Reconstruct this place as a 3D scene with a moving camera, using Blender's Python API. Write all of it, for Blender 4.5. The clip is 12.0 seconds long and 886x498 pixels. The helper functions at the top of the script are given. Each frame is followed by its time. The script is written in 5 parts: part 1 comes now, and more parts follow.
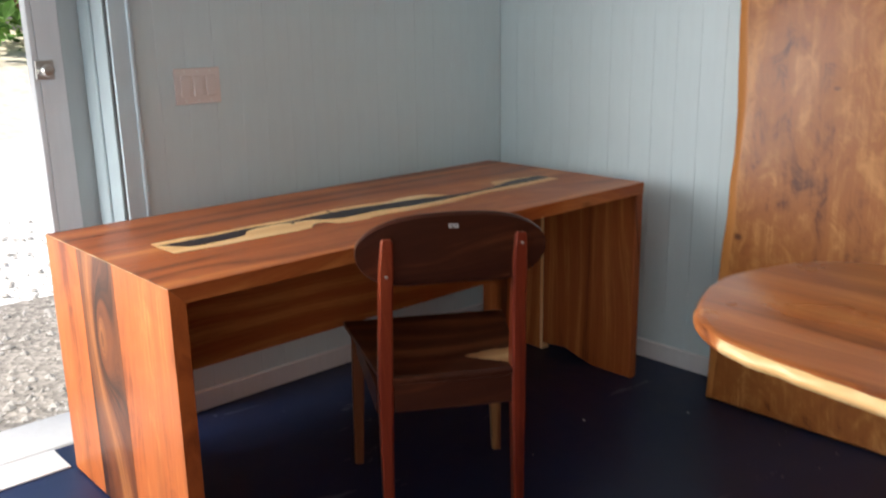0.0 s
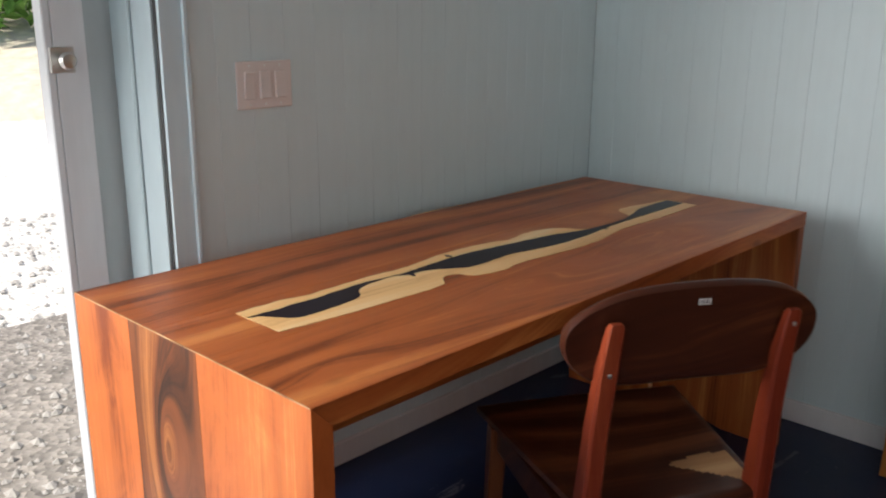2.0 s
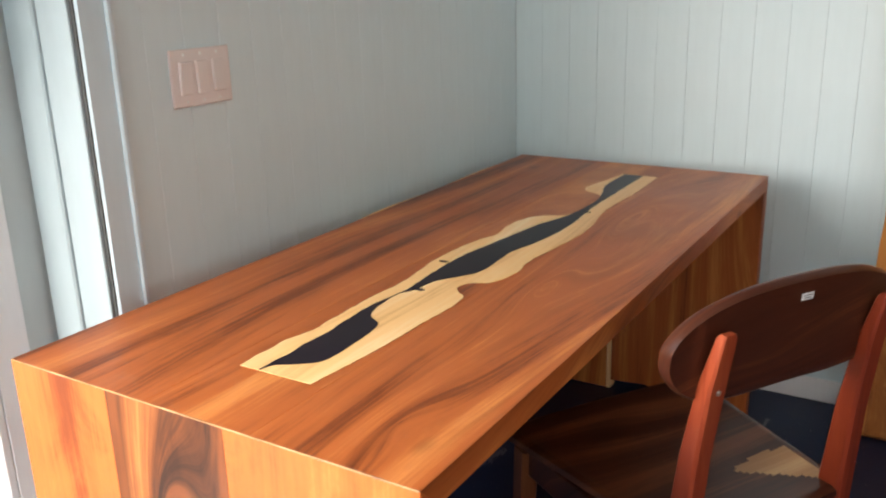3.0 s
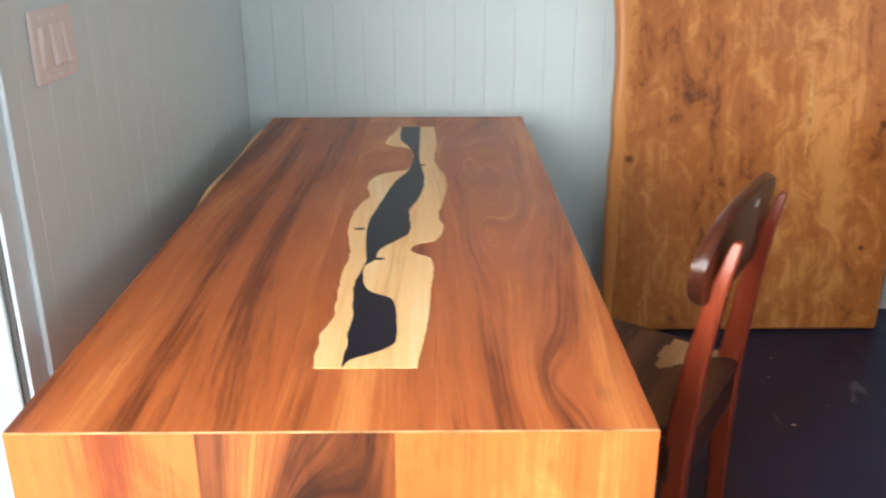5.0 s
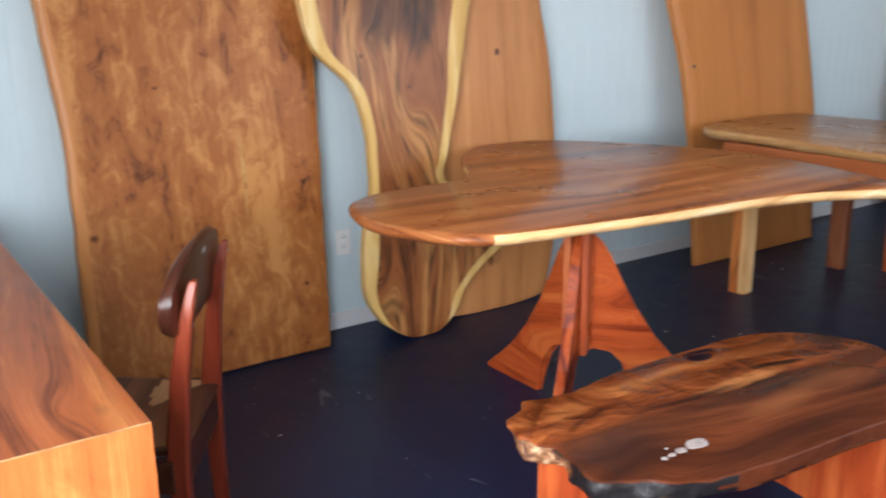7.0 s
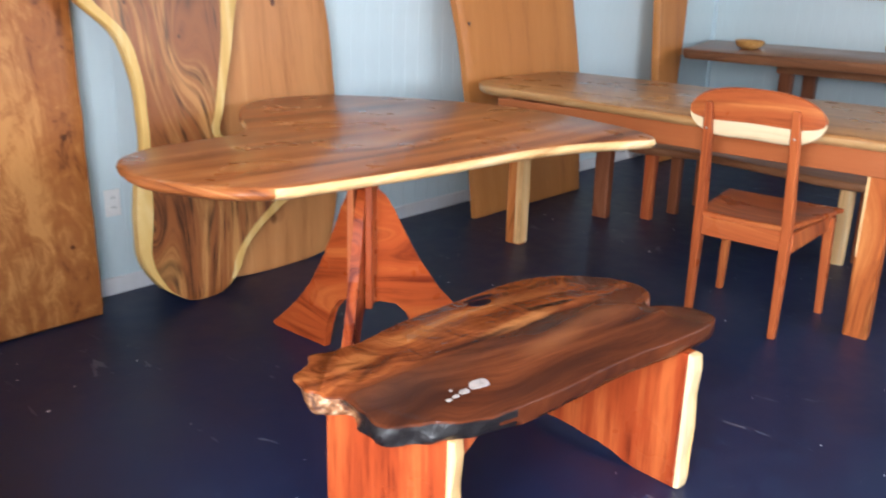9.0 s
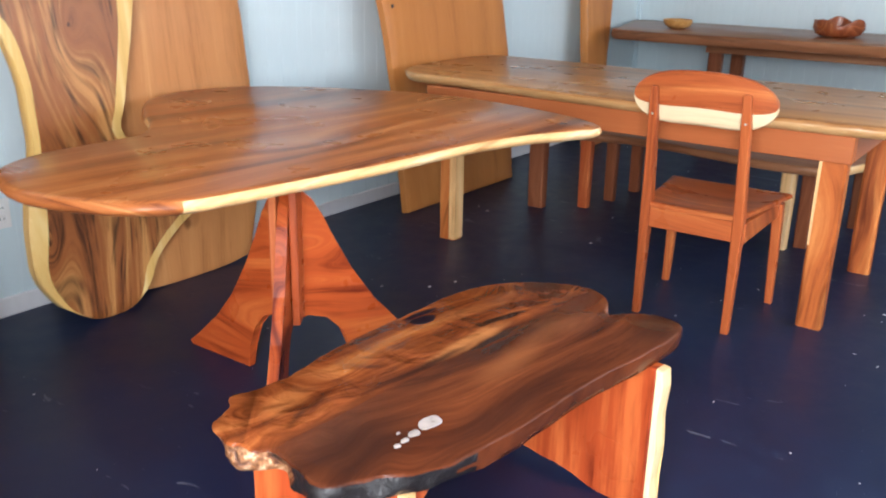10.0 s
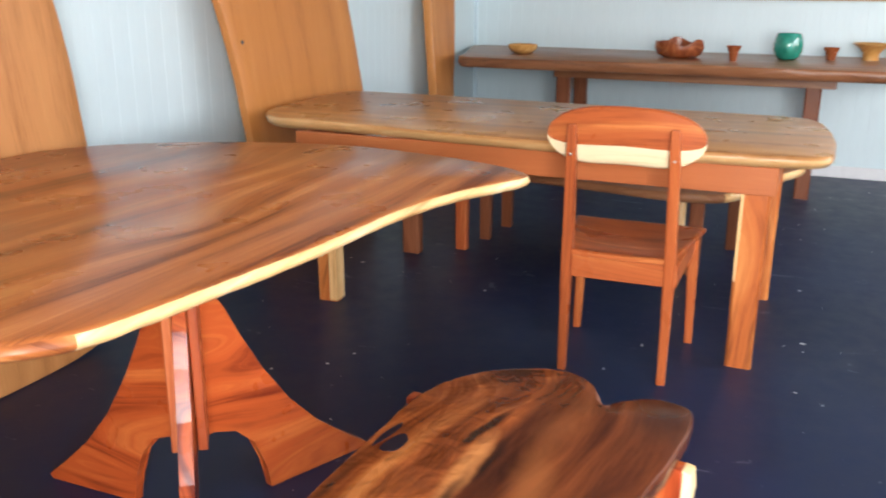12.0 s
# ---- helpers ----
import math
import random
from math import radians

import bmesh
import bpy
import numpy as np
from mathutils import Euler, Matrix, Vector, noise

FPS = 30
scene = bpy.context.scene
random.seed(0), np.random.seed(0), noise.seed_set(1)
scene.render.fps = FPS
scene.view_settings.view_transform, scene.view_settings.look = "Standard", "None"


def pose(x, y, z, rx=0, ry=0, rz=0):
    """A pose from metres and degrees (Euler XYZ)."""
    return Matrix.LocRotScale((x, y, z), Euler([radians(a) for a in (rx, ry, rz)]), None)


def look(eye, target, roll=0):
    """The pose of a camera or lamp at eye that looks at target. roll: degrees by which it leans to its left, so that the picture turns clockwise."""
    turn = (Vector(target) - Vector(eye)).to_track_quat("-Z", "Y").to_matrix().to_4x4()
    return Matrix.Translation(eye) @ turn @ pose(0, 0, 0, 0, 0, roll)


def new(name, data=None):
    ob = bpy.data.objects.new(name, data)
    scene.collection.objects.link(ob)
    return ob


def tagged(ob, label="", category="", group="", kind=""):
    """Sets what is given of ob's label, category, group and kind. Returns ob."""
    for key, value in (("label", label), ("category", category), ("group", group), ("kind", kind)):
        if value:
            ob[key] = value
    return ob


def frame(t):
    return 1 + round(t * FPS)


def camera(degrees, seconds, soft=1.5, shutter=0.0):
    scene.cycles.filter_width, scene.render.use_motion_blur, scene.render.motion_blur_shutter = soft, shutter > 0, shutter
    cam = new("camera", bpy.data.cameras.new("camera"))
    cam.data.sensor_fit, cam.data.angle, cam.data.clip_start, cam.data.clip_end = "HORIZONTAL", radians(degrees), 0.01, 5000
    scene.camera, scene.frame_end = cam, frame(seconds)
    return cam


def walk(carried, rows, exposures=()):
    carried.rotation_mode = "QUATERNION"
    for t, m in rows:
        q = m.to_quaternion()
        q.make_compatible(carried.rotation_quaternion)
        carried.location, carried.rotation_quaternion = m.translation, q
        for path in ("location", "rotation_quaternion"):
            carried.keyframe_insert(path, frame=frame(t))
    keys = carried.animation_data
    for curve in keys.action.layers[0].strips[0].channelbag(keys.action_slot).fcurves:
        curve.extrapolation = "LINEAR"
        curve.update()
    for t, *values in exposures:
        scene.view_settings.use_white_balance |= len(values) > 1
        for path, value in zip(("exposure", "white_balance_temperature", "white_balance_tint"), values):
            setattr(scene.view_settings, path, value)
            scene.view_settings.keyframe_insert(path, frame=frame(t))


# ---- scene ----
cam = camera(53.7, 12.0, 2.0, 0.4)

PATH = [
    (0, (2.749, -2.874, 1.342), (1.319, -1.569, 0.839), -1.0),
    (0.5, (2.542, -2.811, 1.369), (1.081, -1.517, 0.933), 0.6),
    (1, (2.335, -2.837, 1.359), (0.926, -1.495, 0.896), 1.5),
    (1.5, (2.091, -2.853, 1.352), (0.793, -1.431, 0.809), 1.0),
    (2, (1.873, -2.781, 1.337), (0.547, -1.381, 0.806), 0.4),
    (2.5, (1.663, -2.729, 1.332), (0.389, -1.28, 0.806), 1.2),
    (3, (1.413, -2.789, 1.334), (0.404, -1.168, 0.74), -1.6),
    (3.2, (1.317, -2.812, 1.335), (0.381, -1.159, 0.709), -0.8),
    (4.8, (0.684, -2.922, 1.339), (0.6, -1.045, 0.655), -1.2),
    (5, (0.647, -2.962, 1.329), (0.655, -1.085, 0.638), -0.2),
    (5.5, (0.656, -3.127, 1.354), (0.778, -1.233, 0.726), -1.3),
    (6, (0.682, -3.257, 1.356), (1.064, -1.389, 0.752), -1.4),
    (6.5, (0.643, -3.304, 1.367), (1.421, -1.55, 0.804), -2.0),
    (7, (0.577, -3.342, 1.373), (1.675, -1.754, 0.852), -0.6),
    (7.2, (0.554, -3.356, 1.372), (1.742, -1.828, 0.868), 0.2),
    (8.8, (0.548, -3.355, 1.352), (1.969, -2.068, 0.782), 1.8),
    (9, (0.59, -3.339, 1.348), (2.034, -2.093, 0.745), 1.7),
    (9.5, (0.711, -3.236, 1.323), (2.222, -2.103, 0.665), 1.9),
    (10, (0.785, -3.133, 1.33), (2.327, -2.028, 0.696), 1.2),
    (10.5, (0.793, -2.969, 1.325), (2.491, -2.092, 0.736), 0.8),
    (11, (0.782, -2.811, 1.352), (2.59, -2.168, 0.789), -0.4),
    (11.5, (0.868, -2.706, 1.341), (2.677, -2.068, 0.775), 0.1),
    (12, (1.001, -2.6, 1.345), (2.768, -1.864, 0.763), 0.3),
]
walk(cam, [(t, look(e, g, r)) for t, e, g, r in PATH],
     exposures=[(0, 0.4, 6500, 10), (0.4, -0.18, 6450, 10), (1.0, -0.1, 6450, 10), (1.5, 0.3, 6450, 10), (2.0, 0.1, 6550, 10), (2.5, 0.15, 6850, 10), (3.0, 0.82, 6950, 10), (4.8, 0.85, 6700, 10), (6.0, 0.95, 6150, 10),
                (7.2, 0.72, 5950, 10), (8.8, 1.0, 5850, 10), (10.5, 1.12, 6050, 10), (12, 1.2, 6250, 10)])

# ---- world, sun, large lights ----
world = bpy.data.worlds.new("world")
scene.world = world
world.use_nodes = True
wn = world.node_tree.nodes
sky = wn.new("ShaderNodeTexSky")
sky.sky_type, sky.sun_disc = "NISHITA", False
sky.sun_elevation, sky.sun_rotation = radians(58), radians(205)
sky.dust_density, sky.ozone_density = 2.5, 1.0
wn["Background"].inputs["Strength"].default_value = 0.15
world.node_tree.links.new(sky.outputs[0], wn["Background"].inputs["Color"])

sun = new("sun", bpy.data.lights.new("sun", "SUN"))
sun.data.energy, sun.data.angle, sun.data.color = 5.0, radians(4), (1.0, 0.95, 0.87)
sun.matrix_world = look((-2.2, -4.7, 8.2), (0, 0, 0))


def window_light(name, m, w, h, watts, colour):
    lamp = new(name, bpy.data.lights.new(name, "AREA"))
    lamp.data.shape, lamp.data.size, lamp.data.size_y = "RECTANGLE", w, h
    lamp.data.energy, lamp.data.color = watts, colour
    lamp.matrix_world = m
    return lamp


SOUTH = -4.9
window_light("window_daylight", look((5.3, SOUTH - 0.02, 1.65), (5.3, 0, 1.15)), 4.0, 1.2, 31, (1.0, 0.98, 0.95))
window_light("doorway_daylight", look((-0.3, -3.55, 1.4), (3, -3.9, -0.3)), 1.7, 1.4, 120, (1.0, 0.985, 0.97))


# ---- materials ----
class Graph:
    """A small helper that adds and joins shader nodes."""

    def __init__(self, name):
        self.mat = bpy.data.materials.new(name)
        self.mat.use_nodes = True
        self.nodes, self.links = self.mat.node_tree.nodes, self.mat.node_tree.links
        self.bsdf = self.nodes["Principled BSDF"]

    def put(self, socket, value):
        if hasattr(value, "is_output"):
            self.links.new(value, socket)
        else:
            socket.default_value = value

    def math(self, op, a, b=0.0, c=0.0):
        n = self.nodes.new("ShaderNodeMath")
        n.operation = op
        for s, v in zip(n.inputs, (a, b, c)):
            self.put(s, v)
        return n.outputs[0]

    def coords(self, scale=(1, 1, 1), shift=(0, 0, 0), rot=(0, 0, 0), vary=0.0):
        tc = self.nodes.new("ShaderNodeTexCoord").outputs["Object"]
        if vary:
            info = self.nodes.new("ShaderNodeObjectInfo")
            add = self.nodes.new("ShaderNodeVectorMath")
            add.operation = "ADD"
            self.links.new(tc, add.inputs[0])
            comb = self.nodes.new("ShaderNodeCombineXYZ")
            for i, k in enumerate((1.0, 0.7, 1.3)):
                self.put(comb.inputs[i], self.math("MULTIPLY", info.outputs["Random"], vary * k))
            self.links.new(comb.outputs[0], add.inputs[1])
            tc = add.outputs[0]
        mp = self.nodes.new("ShaderNodeMapping")
        self.links.new(tc, mp.inputs["Vector"])
        mp.inputs["Scale"].default_value, mp.inputs["Location"].default_value = scale, shift
        mp.inputs["Rotation"].default_value = rot
        return mp.outputs[0]

    def noise(self, vec, scale, detail=3.0, rough=0.55, distortion=0.0):
        n = self.nodes.new("ShaderNodeTexNoise")
        self.links.new(vec, n.inputs["Vector"])
        for key, v in (("Scale", scale), ("Detail", detail), ("Roughness", rough), ("Distortion", distortion)):
            n.inputs[key].default_value = v
        return n.outputs["Fac"]

    def voronoi(self, vec, scale, feature="F1"):
        n = self.nodes.new("ShaderNodeTexVoronoi")
        n.feature = feature
        self.links.new(vec, n.inputs["Vector"])
        n.inputs["Scale"].default_value = scale
        return n

    def ramp(self, fac, stops, ease="LINEAR"):
        n = self.nodes.new("ShaderNodeValToRGB")
        n.color_ramp.interpolation = ease
        self.put(n.inputs[0], fac)
        el = n.color_ramp.elements
        while len(el) < len(stops):
            el.new(0.5)
        for e, (p, c) in zip(el, stops):
            e.position, e.color = p, (*c, 1) if len(c) == 3 else c
        return n.outputs["Color"]

    def mix(self, fac, a, b):
        n = self.nodes.new("ShaderNodeMix")
        n.data_type = "RGBA"
        self.put(n.inputs[0], fac)
        for s, v in ((n.inputs[6], a), (n.inputs[7], b)):
            self.put(s, (*v, 1) if isinstance(v, tuple) and len(v) == 3 else v)
        return n.outputs[2]

    def bump(self, height, strength, distance):
        n = self.nodes.new("ShaderNodeBump")
        n.inputs["Strength"].default_value, n.inputs["Distance"].default_value = strength, distance
        self.links.new(height, n.inputs["Height"])
        self.links.new(n.outputs[0], self.bsdf.inputs["Normal"])

    def done(self, colour, rough, spec=0.5, metal=0.0, coat=0.0):
        self.put(self.bsdf.inputs["Base Color"], (*colour, 1) if isinstance(colour, tuple) and len(colour) == 3 else colour)
        self.put(self.bsdf.inputs["Roughness"], rough)
        self.bsdf.inputs["Specular IOR Level"].default_value = spec
        self.bsdf.inputs["Metallic"].default_value = metal
        self.bsdf.inputs["Coat Weight"].default_value = coat
        self.bsdf.inputs["Coat Roughness"].default_value = 0.12
        return self.mat


def wood(name, dark, mid, light, along="X", rings=7.0, swirl=1.0, stretch=0.22, rough=0.3, streak=0.5, eye=None, vary=0.0, coat=0.06, shift=(0, 0, 0), mottle=0.06, line=0.07, spread_by=0.135, band_size=9.0, pins=False, spec=0.28, wander=0.35, veins=0.0, curls=(30.0, 0.32), knots=(), heart=()):
    """Plain-sawn timber. Rings, streaks and fibres all follow the contours of one growth field; eye adds an oval figure (centre, radii, height),
    knots are dark spots (centre, radii), heart broad zones of darker heartwood (centre, radii, strength)."""
    g = Graph(name)
    axis = "XYZ".index(along)
    k = tuple(stretch if i == axis else 1 for i in range(3))
    base = g.coords(k, shift, vary=vary)
    sep = g.nodes.new("ShaderNodeSeparateXYZ")
    g.links.new(g.coords((1, 1, 1), shift, vary=vary), sep.inputs[0])
    side_a, side_b = [sep.outputs[i] for i in range(3) if i != axis]
    field = g.math("MULTIPLY_ADD", side_b, 0.75, side_a)
    field = g.math("MULTIPLY_ADD", g.noise(base, 1.9 * swirl, 1.6, 0.45, 0.3), wander, field)
    field = g.math("MULTIPLY_ADD", g.noise(g.coords(tuple(v * 6 for v in k), shift, vary=vary), 1.6, 0.0), 0.014, field)

    def oval(centre, radii):
        n = g.nodes.new("ShaderNodeMapping")
        n.vector_type = "TEXTURE"
        g.links.new(g.nodes.new("ShaderNodeTexCoord").outputs["Object"], n.inputs["Vector"])
        n.inputs["Location"].default_value, n.inputs["Scale"].default_value = centre, radii
        ln = g.nodes.new("ShaderNodeVectorMath")
        ln.operation = "LENGTH"
        g.links.new(n.outputs[0], ln.inputs[0])
        return ln.outputs["Value"]

    for centre, radii, high in eye or ():
        hill = g.math("DIVIDE", high * 0.05, g.math("ADD", 1.0, g.math("POWER", oval(centre, radii), 1.4)))
        field = g.math("ADD", field, hill)
    ring = g.math("MULTIPLY_ADD", g.math("SINE", g.math("MULTIPLY", field, 9.0 * rings)), 0.5, 0.5)
    ring = g.math("POWER", ring, 1.4)
    fine = g.math("MULTIPLY_ADD", g.math("SINE", g.math("MULTIPLY", field, 43.0 * rings)), 0.5, 0.5)

    def along_grain(length):
        c = g.nodes.new("ShaderNodeCombineXYZ")
        g.put(c.inputs[0], field)
        g.put(c.inputs[1], g.math("MULTIPLY", sep.outputs[axis], length))
        return c.outputs[0]

    fibre = g.noise(along_grain(0.03), 150.0, 4.0, 0.65)
    band = g.noise(along_grain(0.055), band_size, 3.2, 0.55, 0.2)
    drift = g.noise(base, 1.5, 3.0)
    curl = g.noise(g.coords(tuple(1 if v == 1 else curls[1] for v in k), shift, vary=vary), curls[0], 4.0, 0.7, 0.8)
    parts = ((ring, line), (fine, 0.3 * line), (fibre, 0.19), (band, 0.42 * streak + 0.05), (drift, 0.22), (curl, mottle))
    tone = g.math("MULTIPLY", ring, 0.0)
    for value, weight in parts:
        tone = g.math("MULTIPLY_ADD", value, weight, tone)
    mean = 0.5 * sum(w for _, w in parts) - 0.012
    lo, hi = mean - spread_by, mean + spread_by * 0.94
    col = g.ramp(tone, [(lo, dark), (mean - 0.01, mid), (hi, light)], "EASE")
    rough_edge = g.math("MULTIPLY", g.noise(base, 9.0, 3.0), 0.9)
    for centre, radii, strength in heart:
        near = g.ramp(g.math("ADD", oval(centre, radii), rough_edge), [(0.7, (1, 1, 1)), (1.9, (0, 0, 0))], "EASE")
        col = g.mix(g.math("MULTIPLY", near, strength), col, tuple(0.55 * d + 0.12 * m for d, m in zip(dark, mid)))
    if veins:
        vein = g.ramp(g.noise(along_grain(0.09), 3.2 * band_size, 2.0, 0.5), [(0.53, (0, 0, 0)), (0.68, (1, 1, 1))])
        col = g.mix(g.math("MULTIPLY", vein, veins), col, tuple(c * 0.6 for c in dark))
    pores = g.math("GREATER_THAN", g.noise(g.coords(tuple(v * (1 if v == 1 else 0.4) for v in k), shift, vary=vary), 230.0, 1.0), 0.71)
    col = g.mix(g.math("MULTIPLY", pores, 0.06), col, tuple(c * 0.45 for c in dark))
    for centre, radii in knots:
        spot = g.ramp(g.math("ADD", oval(centre, radii), g.math("MULTIPLY", curl, 0.8)), [(0.55, (1, 1, 1)), (1.35, (0, 0, 0))], "EASE")
        col = g.mix(g.math("MULTIPLY", spot, 0.8), col, tuple(c * 0.5 for c in dark))
    if pins:
        spots = g.voronoi(g.coords(tuple(1 if v == 1 else 0.45 for v in k), shift, vary=vary), 4.6)
        pin = g.ramp(spots.outputs["Distance"], [(0.0, (1, 1, 1)), (0.075, (0, 0, 0))])
        col = g.mix(g.math("MULTIPLY", pin, 0.55), col, tuple(c * 0.3 for c in dark))
    smudge = g.noise(g.coords(), 5.0, 3.0)
    relief = g.noise(g.coords(tuple(0.03 if i == axis else 1 for i in range(3)), shift, vary=vary), 150.0, 3.0, 0.6)
    g.bump(relief, 0.04, 0.002)
    return g.done(col, g.math("MULTIPLY_ADD", smudge, 0.16, rough - 0.03), spec, coat=coat)


KOA = ((0.135, 0.030, 0.008), (0.41, 0.106, 0.026), (0.64, 0.232, 0.064))
KOA_BRIGHT = ((0.20, 0.040, 0.010), (0.51, 0.130, 0.029), (0.70, 0.255, 0.068))
REDWOOD = ((0.18, 0.028, 0.010), (0.43, 0.088, 0.026), (0.62, 0.19, 0.058))
DARK = ((0.014, 0.0045, 0.0035), (0.058, 0.016, 0.008), (0.17, 0.055, 0.022))
PLAIN = ((0.38, 0.14, 0.042), (0.60, 0.255, 0.085), (0.74, 0.375, 0.145))
CREAM = ((0.56, 0.26, 0.085), (0.88, 0.53, 0.225), (0.95, 0.71, 0.42))

desk_wood = wood("desk_wood", *KOA, along="Y", rings=5, vary=3.0, rough=0.3, streak=0.9, stretch=0.16, spread_by=0.12, line=0.06, pins=True, veins=0.16, wander=0.5, coat=0.0, spec=0.22)
desk_figure_wood = wood("desk_figure_wood", *KOA, along="Y", rings=5, rough=0.3, streak=0.9, stretch=0.2, spread_by=0.115, line=0.06, pins=True, veins=0.2, wander=0.6, coat=0.0, spec=0.22,
                        eye=(((0.80, -1.93, 0.74), (0.07, 0.24, 0.6), 3.0), ((0.74, -1.35, 0.74), (0.05, 0.22, 0.6), 2.4), ((0.72, -0.8, 0.74), (0.05, 0.3, 0.6), 1.8)))
desk_end_wood = wood("desk_end_wood", *KOA_BRIGHT, along="Z", rings=4, vary=4.0, rough=0.36, streak=0.8, spread_by=0.145, line=0.05, band_size=6.5, pins=True, veins=0.2, wander=0.6, mottle=0.22, curls=(11.0, 0.5), coat=0.0)
desk_eye_wood = wood("desk_eye_wood", (0.030, 0.009, 0.004), (0.19, 0.052, 0.014), (0.46, 0.165, 0.045), along="Z", rings=4, rough=0.36, streak=0.8, line=0.10, spread_by=0.13, veins=0.4,
                     eye=(((0.465, -2.05, 0.52), (0.06, 0.6, 0.17), 5.0),))
# far end uses darker KOA than the near end, to hold its shade
desk_far_shaded_wood = wood("desk_far_shaded_wood", *KOA, along="Z", rings=8, rough=0.42, vary=3.0, streak=0.8)
desk_under_wood = wood("desk_under_wood", *KOA, along="Y", rings=12, rough=0.45)
sapwood_y = wood("sapwood_y", *CREAM, along="Y", rings=8, rough=0.33, streak=0.5)
sapwood_z = wood("sapwood_z", *CREAM, along="Z", rings=8, rough=0.36, streak=0.5)
sapwood_gold = wood("sapwood_gold", (0.50, 0.25, 0.06), (0.80, 0.50, 0.155), (0.90, 0.66, 0.29), along="Z", rings=8, rough=0.36, streak=0.6)
sapwood_x = wood("sapwood_x", *CREAM, along="X", rings=8, rough=0.3, streak=0.5)
sapwood_pale = wood("sapwood_pale", (0.66, 0.44, 0.22), (0.86, 0.66, 0.40), (0.94, 0.79, 0.55), along="Y", rings=6, rough=0.33, streak=0.5)
chair_dark = wood("chair_dark", *DARK, along="Y", rings=8, swirl=1.4, stretch=0.35, rough=0.26, vary=5.0, streak=0.8)
chair_dark_leg = wood("chair_dark_leg", (0.09, 0.012, 0.007), (0.23, 0.034, 0.014), (0.36, 0.075, 0.028), along="Z", rings=6, rough=0.25, vary=5.0)
chair_leg_pale = wood("chair_leg_pale", *DARK[1:], (0.42, 0.22, 0.09), along="Z", rings=5, rough=0.3)
chair_seat_pale = wood("chair_seat_pale", (0.20, 0.085, 0.035), (0.42, 0.22, 0.095), (0.58, 0.36, 0.18), along="Y", rings=6, rough=0.3, streak=0.8)
chair_red = wood("chair_red", (0.18, 0.031, 0.011), (0.47, 0.11, 0.031), (0.68, 0.23, 0.066), along="Y", rings=9, veins=0.25, rough=0.24, vary=5.0, streak=0.7)
chair_red_leg = wood("chair_red_leg", (0.18, 0.031, 0.011), (0.47, 0.11, 0.031), (0.68, 0.23, 0.066), along="Z", rings=8, rough=0.24, vary=5.0)
pedestal_wood = wood("pedestal_wood", (0.16, 0.019, 0.006), (0.45, 0.078, 0.017), (0.62, 0.158, 0.037), along="X", rings=7, veins=0.35, wander=0.9, stretch=0.25, rough=0.24, vary=5.0, streak=0.8, line=0.07, spread_by=0.14, band_size=13.0, swirl=1.6, coat=0.2)
pedestal_post_wood = wood("pedestal_post_wood", *REDWOOD, along="Z", rings=7, rough=0.24, vary=3.0)
table_wood = wood("table_wood", (0.17, 0.042, 0.012), (0.43, 0.130, 0.034), (0.60, 0.235, 0.074), along="X", rings=5, swirl=0.8, stretch=0.30, rough=0.24, streak=0.8, line=0.06, spread_by=0.115, coat=0.12, veins=0.18, wander=0.24, spec=0.38,
                  eye=(((2.62, -1.30, 0.79), (0.24, 0.11, 0.6), 3.6), ((3.22, -0.95, 0.79), (0.30, 0.15, 0.6), 3.6)), heart=(((3.22, -0.93, 0.79), (0.26, 0.07, 0.6), 0.35),))
table_edge_wood = wood("table_edge_wood", (0.15, 0.036, 0.011), (0.43, 0.13, 0.034), (0.66, 0.29, 0.10), along="Y", rings=8, veins=0.4, rough=0.34, band_size=16.0, streak=0.9)
dining_wood = wood("dining_wood", (0.25, 0.095, 0.030), (0.48, 0.22, 0.073), (0.64, 0.345, 0.135), along="Y", rings=6, rough=0.24, streak=0.8, wander=0.09, spec=0.42)
dining_edge = wood("dining_edge", (0.34, 0.15, 0.05), (0.54, 0.29, 0.11), (0.68, 0.43, 0.20), along="Y", rings=10, rough=0.3, streak=0.5)
dining_apron = wood("dining_apron", (0.34, 0.085, 0.026), (0.46, 0.132, 0.041), (0.56, 0.185, 0.064), along="Y", rings=3, rough=0.3, streak=0.3)
dining_leg_wood = wood("dining_leg_wood", *KOA_BRIGHT, along="Z", rings=6, veins=0.6, wander=0.4, stretch=0.4, rough=0.3, vary=5.0, streak=1.2, line=0.07, spread_by=0.12)
console_wood = wood("console_wood", (0.12, 0.042, 0.018), (0.29, 0.115, 0.050), (0.46, 0.22, 0.105), along="Y", rings=5, rough=0.28, veins=0.2)
console_leg_wood = wood("console_leg_wood", (0.09, 0.026, 0.011), (0.22, 0.068, 0.028), (0.33, 0.12, 0.055), along="Z", rings=7, rough=0.3, vary=4.0)
slab_gold = wood("slab_gold", (0.13, 0.034, 0.009), (0.40, 0.132, 0.031), (0.62, 0.27, 0.078), along="Z", rings=4, swirl=1.1, stretch=0.2, rough=0.34, streak=0.9, mottle=0.50, curls=(13.0, 0.6), line=0.02, spread_by=0.15,
                 eye=(((1.84, -0.2, 0.9), (0.10, 0.8, 0.9), 2.0),), knots=(((1.276, -0.17, 0.608), (0.035, 0.3, 0.03)), ((1.55, -0.17, 1.12), (0.03, 0.3, 0.02)), ((2.10, -0.17, 0.72), (0.025, 0.3, 0.03)), ((2.08, -0.17, 0.30), (0.02, 0.3, 0.02))))
